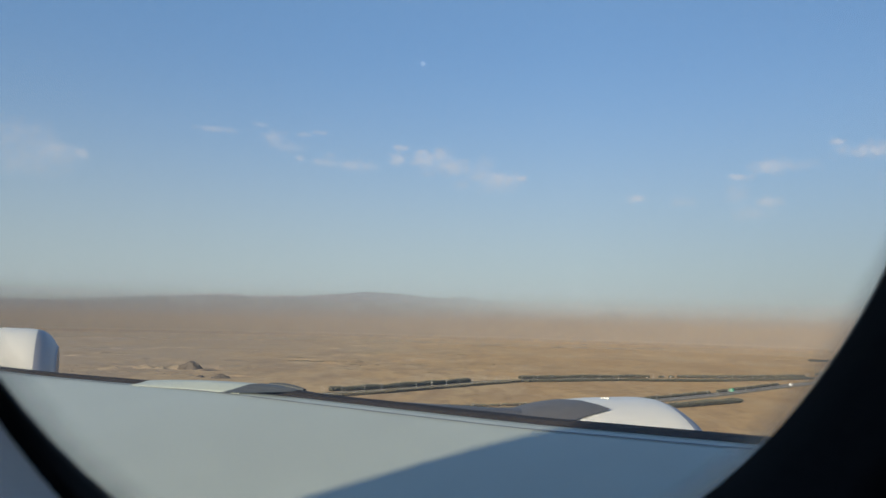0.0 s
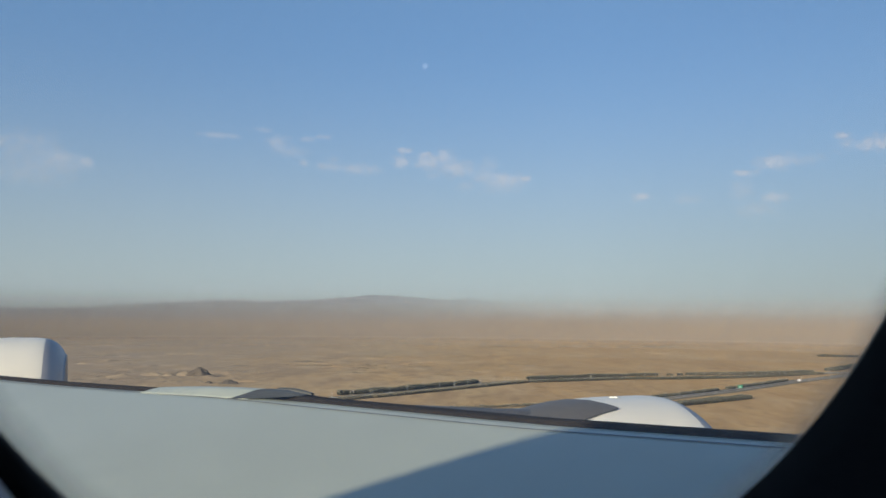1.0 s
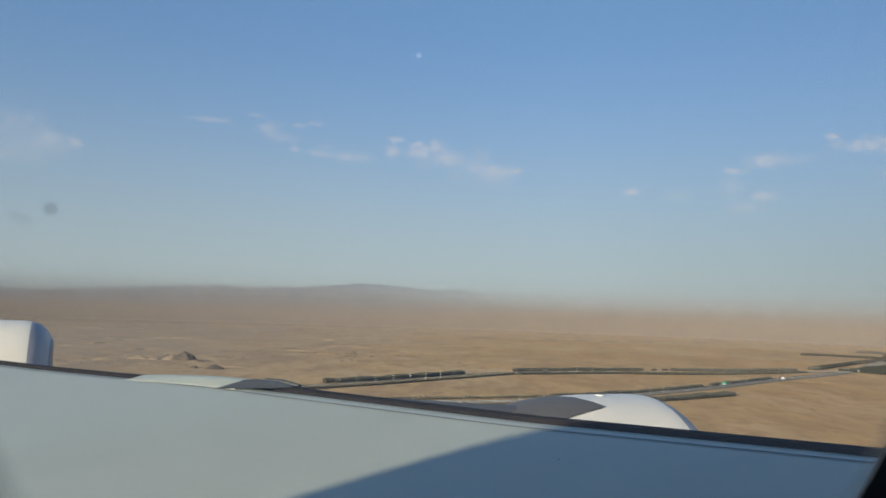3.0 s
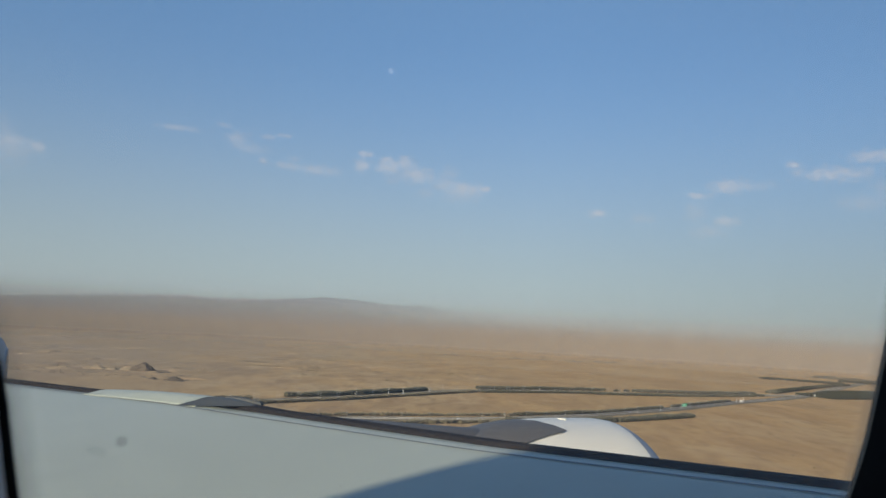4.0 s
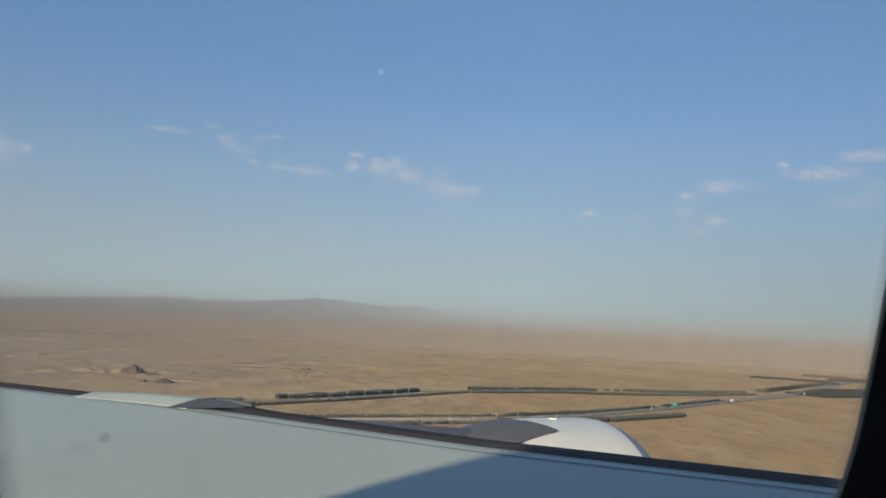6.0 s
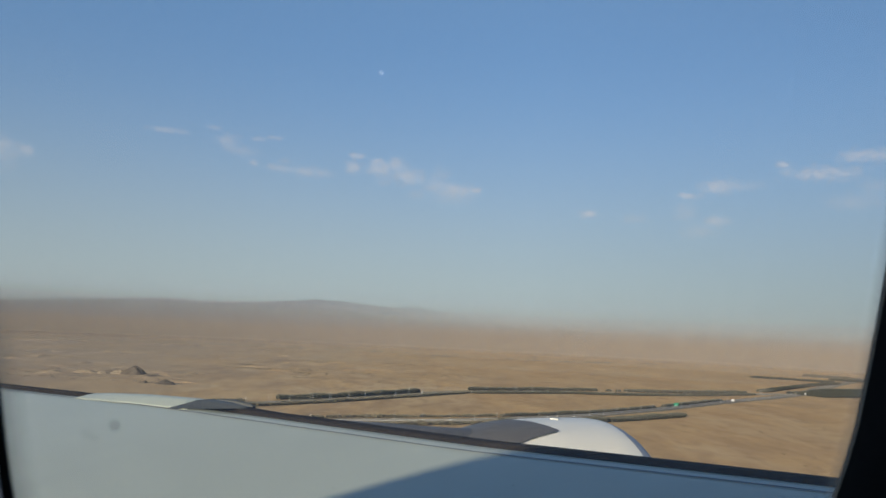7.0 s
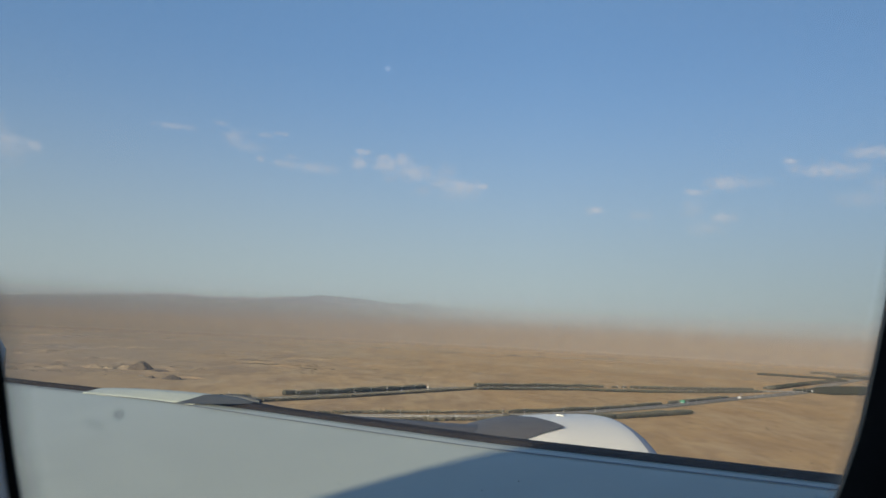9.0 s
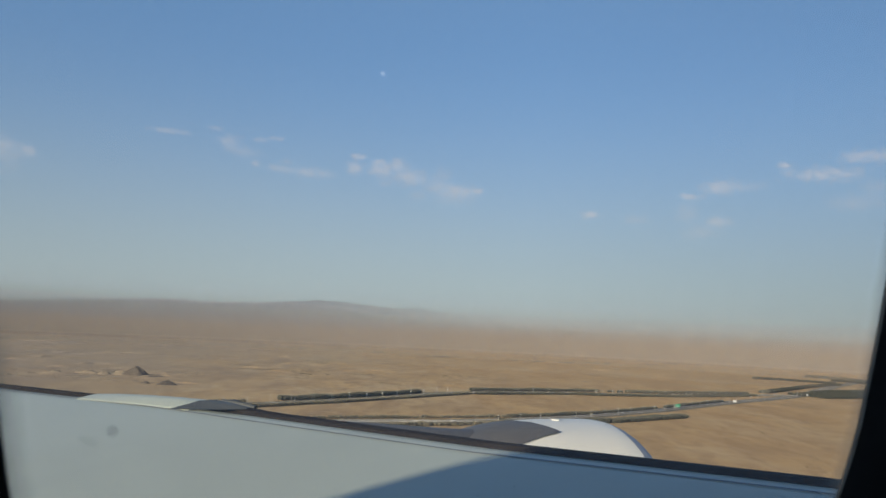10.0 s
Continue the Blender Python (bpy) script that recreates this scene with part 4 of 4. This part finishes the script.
def engine():
    cowl = part("engine", spin([(u, cowl_r(u)) for u in (4.0, 4.3, 4.6, 4.8, 4.95, 5.1, 5.2, 5.29)], AX_V, AX_Z, 72), WHITE, plane, "white jet engine cowl under the wing", smooth=True)
    part("inlet_lip", spin([(u, cowl_r(u)) for u in (5.29, 5.34, 5.40, 5.45, 5.50, 5.54, 5.58, 5.62, 5.645)] + [(5.662, 0.80), (5.665, 0.77), (5.64, 0.73), (5.55, 0.70), (4.9, 0.72)], AX_V, AX_Z, 72), LIPMETAL, cowl, "grey metal inlet lip", smooth=True)
    part("fan_disc", spin([(4.9, 0.72), (4.92, 0.2), (5.25, 0.01)], AX_V, AX_Z, 32), SLATDARK, cowl, "dark fan")
    part("rear_cowl", spin([(0.9, 0.5), (1.7, 0.78), (2.4, 0.84), (3.0, 0.90), (3.5, cowl_r(3.5)), (4.0, cowl_r(4.0))], AX_V, AX_Z, 72), PYLONGREY, cowl, "dark grey rear cowl", smooth=True)
    # a dark saddle over the cowl that ends in a point ahead
    rows = []
    for u, a0, a1 in ((3.0, -0.80, 1.0), (3.3, -0.78, 0.98), (3.6, -0.75, 0.95), (3.9, -0.52, 0.70), (4.02, -0.46, 0.50), (4.12, -0.435, 0.30), (4.24, -0.41, 0.08), (4.36, -0.385, -0.10), (4.46, -0.365, -0.25), (4.52, -0.345, -0.335)):
        r = cowl_r(u) + 0.012
        rows.append([(u, AX_V + r * math.sin(a0 + (a1 - a0) * f / 12), AX_Z + r * math.cos(a0 + (a1 - a0) * f / 12)) for f in range(13)])
    part("saddle", sheet(rows), PYLONGREY, cowl, "dark grey saddle on the cowl", smooth=True)
    rows = []
    for u, v, top, w in ((1.6, 7.1, -0.93, 0.2), (1.85, 7.0, -0.87, 0.23), (2.1, 6.9, -0.91, 0.25), (2.7, 6.75, -0.93, 0.30), (3.4, 6.65, -0.975, 0.3), (4.0, 6.63, -1.01, 0.25)):
        drop = lambda f: 0.14 * min(1, w * 4) * f * f
        rows.append([(u, v + w * f, top - drop(abs(f))) for f in (-1, -0.75, -0.4, 0, 0.4, 0.75, 1)] + [(u, v + w * f, top - 0.45) for f in (1, -1)])
    part("pylon", sheet(rows, closed=True), PYLONGREY, cowl, "dark grey engine pylon fairing", smooth=True)
    # a small white fin that lies against the crown of the cowl
    rows = []
    for a, u0, u1 in ((-0.012, 4.675, 4.80), (-0.035, 4.70, 4.775), (-0.06, 4.73, 4.745)):
        r = cowl_r(4.73) + 0.008
        v, z = AX_V + r * math.sin(a), AX_Z + r * math.cos(a)
        rows.append([(u0, v, z - 0.03), (u0, v, z), (u1, v, z), (u1, v, z - 0.03)])
    part("strake", sheet(rows), WHITE, cowl, "small white strake")
    return cowl


inner = engine()
copy_thing(inner, Matrix.Translation((-6.29, 10.57, 0.265)))

# fuselage; unseen window openings on both sides are oversized to light the cabin
FV, FZ, FR = -2.5, 0.35, 2.82
bm = bmesh.new()
us = [-26 + 0.27 * i for i in range(150)]
N = 72


def girth(u):
    """The unseen hull narrows towards the tail, set to slant its shadow on the wing."""
    return max(0.5, FR - 0.16 * max(0, -9.5 - u))


grid = [[bm.verts.new((u, FV + girth(u) * math.sin(2 * math.pi * k / N), FZ + girth(u) * math.cos(2 * math.pi * k / N))) for k in range(N)] for u in us]
for i in range(len(us) - 1):
    for k in range(N):
        y = FV + FR * math.sin(2 * math.pi * (k + 0.5) / N)
        z = FZ + FR * math.cos(2 * math.pi * (k + 0.5) / N)
        if y > 0 and -0.35 < z < 0.6 and -0.2 < us[i] + 0.13 < 0.75:
            continue
        if -0.12 < z < 0.6 and i % 2 and ((y > 0 and abs(us[i] - 0.1) > 1.6) or y < -4.9):
            continue
        bm.faces.new((grid[i][k], grid[i][(k + 1) % N], grid[i + 1][(k + 1) % N], grid[i + 1][k]))
bm.faces.new(grid[0]), bm.faces.new(grid[-1][::-1])
part("fuselage", bm, FUSEWHITE, plane, "white fuselage skin", smooth=True)

# cabin wall, window recess and panes
CU, CA, CW, CB, CN = 0.1285, 0.1460, 0.0319, 0.1807, 1.92
LEAN_C, LEAN_S = math.cos(-0.386), math.sin(-0.386)


def oval(grow0, v0, near=None, n=120, fore=(0.0, 0.0)):
    """The window's outline, a leaning oval that is taller above; near is the depth on its aft side, fore what the growth and depth gain on the other."""
    out = []
    for k in range(n):
        a = 2 * math.pi * k / n
        c, s = math.cos(a), math.sin(a)
        g = min(1, max(0, c / 0.45))
        g = g * g * (3 - 2 * g)
        grow, v = grow0 + fore[0] * g, v0 + fore[1] * g
        p = (CA * (0.991 if c > 0 else 1) + grow) * math.copysign(abs(c) ** (2 / CN), c)
        q = ((CB if s < 0 else 0.42) + grow) * math.copysign(abs(s) ** (2 / CN), s)
        over = -LEAN_S if q < 0 else 0.06 + 0.26 * p / CA
        z = CW + p * LEAN_S + q * LEAN_C
        f = min(1, max(0, (0.3 - c) / 0.8))
        f = f * f * (3 - 2 * f) if near else 0
        p, q = p * (1 - 0.65 * f * grow / CA), q * (1 - 0.65 * f * grow / CB)
        out.append((CU + p * LEAN_C + q * over - (0.28 * (z + math.hypot(z, 0.012)) if p < 0 else 0), v + f * ((near or v) - v), z))
    return out


def slab(v, n=120):
    out = []
    for k in range(n):
        a = 2 * math.pi * k / n
        c, s = math.cos(a), math.sin(a)
        q = 1 / max(abs(c), abs(s))
        p, r = 1.2 * q * c, 1.2 * q * s
        out.append((CU + p * LEAN_C - r * LEAN_S, v, CW + p * LEAN_S + r * LEAN_C))
    return out


part("cabin_wall", sheet([slab(0.075), oval(0.075, 0.075), oval(0.06, 0.079), oval(0.030, 0.105, 0.112), oval(0.0095, 0.124, 0.170), oval(0.0058, 0.130, 0.1768)], closed=True), PANEL, plane, "grey-blue plastic cabin wall panel", smooth=True)
part("window_surround", sheet([oval(0.0066, 0.1285, 0.1772, fore=(0.0235, -0.0228)), oval(0.0064, 0.128, 0.1771, fore=(0.0225, -0.0242)), oval(0.0060, 0.1275, 0.1768, fore=(0.0105, -0.0122)), oval(0.0056, 0.131, 0.1766), oval(0.005, 0.144, 0.1770), oval(0.004, 0.1445, 0.1773), oval(0.003, 0.152, 0.1778), oval(0.001, 0.168, 0.178), oval(0.0, 0.18), oval(0.004, 0.185)], closed=True), RUBBER, plane, "black rubber window surround", smooth=True)
glass = bpy.data.materials.new("window_acrylic")
glass.use_nodes = True
_n, _l = glass.node_tree.nodes, glass.node_tree.links
_n.remove(_n["Principled BSDF"])
_t, _g, _f, _x = _n.new("ShaderNodeBsdfTransparent"), _n.new("ShaderNodeBsdfGlossy"), _n.new("ShaderNodeFresnel"), _n.new("ShaderNodeMixShader")
_t.inputs[0].default_value, _g.inputs[1].default_value, _f.inputs[0].default_value = (0.97, 0.98, 0.97, 1), 0.02, 1.2
_s, _y = _n.new("ShaderNodeBsdfTranslucent"), _n.new("ShaderNodeMixShader")      # a translucent bluish veil imitates glare in the pane and lifts dark tones
_s.inputs[0].default_value, _y.inputs[0].default_value = (0.84, 0.85, 0.93, 1), 0.09
_l.new(_t.outputs[0], _y.inputs[1]), _l.new(_s.outputs[0], _y.inputs[2])
_l.new(_f.outputs[0], _x.inputs[0]), _l.new(_y.outputs[0], _x.inputs[1]), _l.new(_g.outputs[0], _x.inputs[2]), _l.new(_x.outputs[0], _n["Material Output"].inputs[0])
bm = bmesh.new()
bm.faces.new([bm.verts.new(p) for p in oval(0.012, 0.188)])
pane = part("window_pane", bm, glass, plane, "clear acrylic window pane")
pane.visible_shadow = False


def frosted(name, rgb, clear):
    m = bpy.data.materials.new(name)
    m.use_nodes = True
    n, l = m.node_tree.nodes, m.node_tree.links
    n.remove(n["Principled BSDF"])
    a, b, x, k, r = n.new("ShaderNodeBsdfTransparent"), n.new("ShaderNodeBsdfTranslucent"), n.new("ShaderNodeMixShader"), n.new("ShaderNodeTexNoise"), n.new("ShaderNodeMapRange")
    k.inputs["Scale"].default_value = 60
    r.inputs[3].default_value, r.inputs[4].default_value = 1 - clear - 0.06, 1 - clear + 0.06
    b.inputs[0].default_value = (*rgb, 1)
    l.new(k.outputs[0], r.inputs[0]), l.new(r.outputs[0], x.inputs[0]), l.new(a.outputs[0], x.inputs[1]), l.new(b.outputs[0], x.inputs[2]), l.new(x.outputs[0], n["Material Output"].inputs[0])
    return m


EDGE = 7                                       # painted tan bands imitate edge refraction, thin out inwards, broader on the fore side
for k in range(EDGE):
    wide, far = (0.0007 - 0.0054 * q / EDGE for q in (k, k + 1))
    fore0, fore1 = ((-0.0024 * q / EDGE, 0.0) for q in (k, k + 1))
    edge = part("pane_edge", sheet([oval(wide, 0.1808, fore=fore0), oval(far, 0.1808, fore=fore1)], closed=True), frosted("edge_refraction_tint", (0.44, 0.37, 0.30), 0.42 + 0.55 * ((k + 0.5) / EDGE) ** 0.8), pane, "tan band imitating refraction at the pane edge")
    edge.visible_shadow = False
bm = bmesh.new()
bmesh.ops.create_circle(bm, cap_ends=True, segments=20, radius=0.0013, matrix=Matrix.Translation((0.0022, 0.1868, -0.0200)) @ Matrix.Rotation(1.5708, 4, "X"))
smudge = part("smudge", bm, frosted("smudge_grime", (0.16, 0.16, 0.16), 0.76), pane, "small grey smudge of dirt")
smudge.visible_shadow = False
bm = bmesh.new()
bmesh.ops.create_circle(bm, cap_ends=True, segments=20, radius=0.0011, matrix=Matrix.Translation((-0.0028, 0.1870, -0.0222)) @ Matrix.Rotation(0.35, 4, "Y") @ Matrix.Diagonal((2.2, 1, 0.9, 1)) @ Matrix.Rotation(1.5708, 4, "X"))
smear = part("smudge", bm, frosted("faint_grime", (0.2, 0.2, 0.2), 0.93), pane, "faint grey smear")
smear.visible_shadow = False
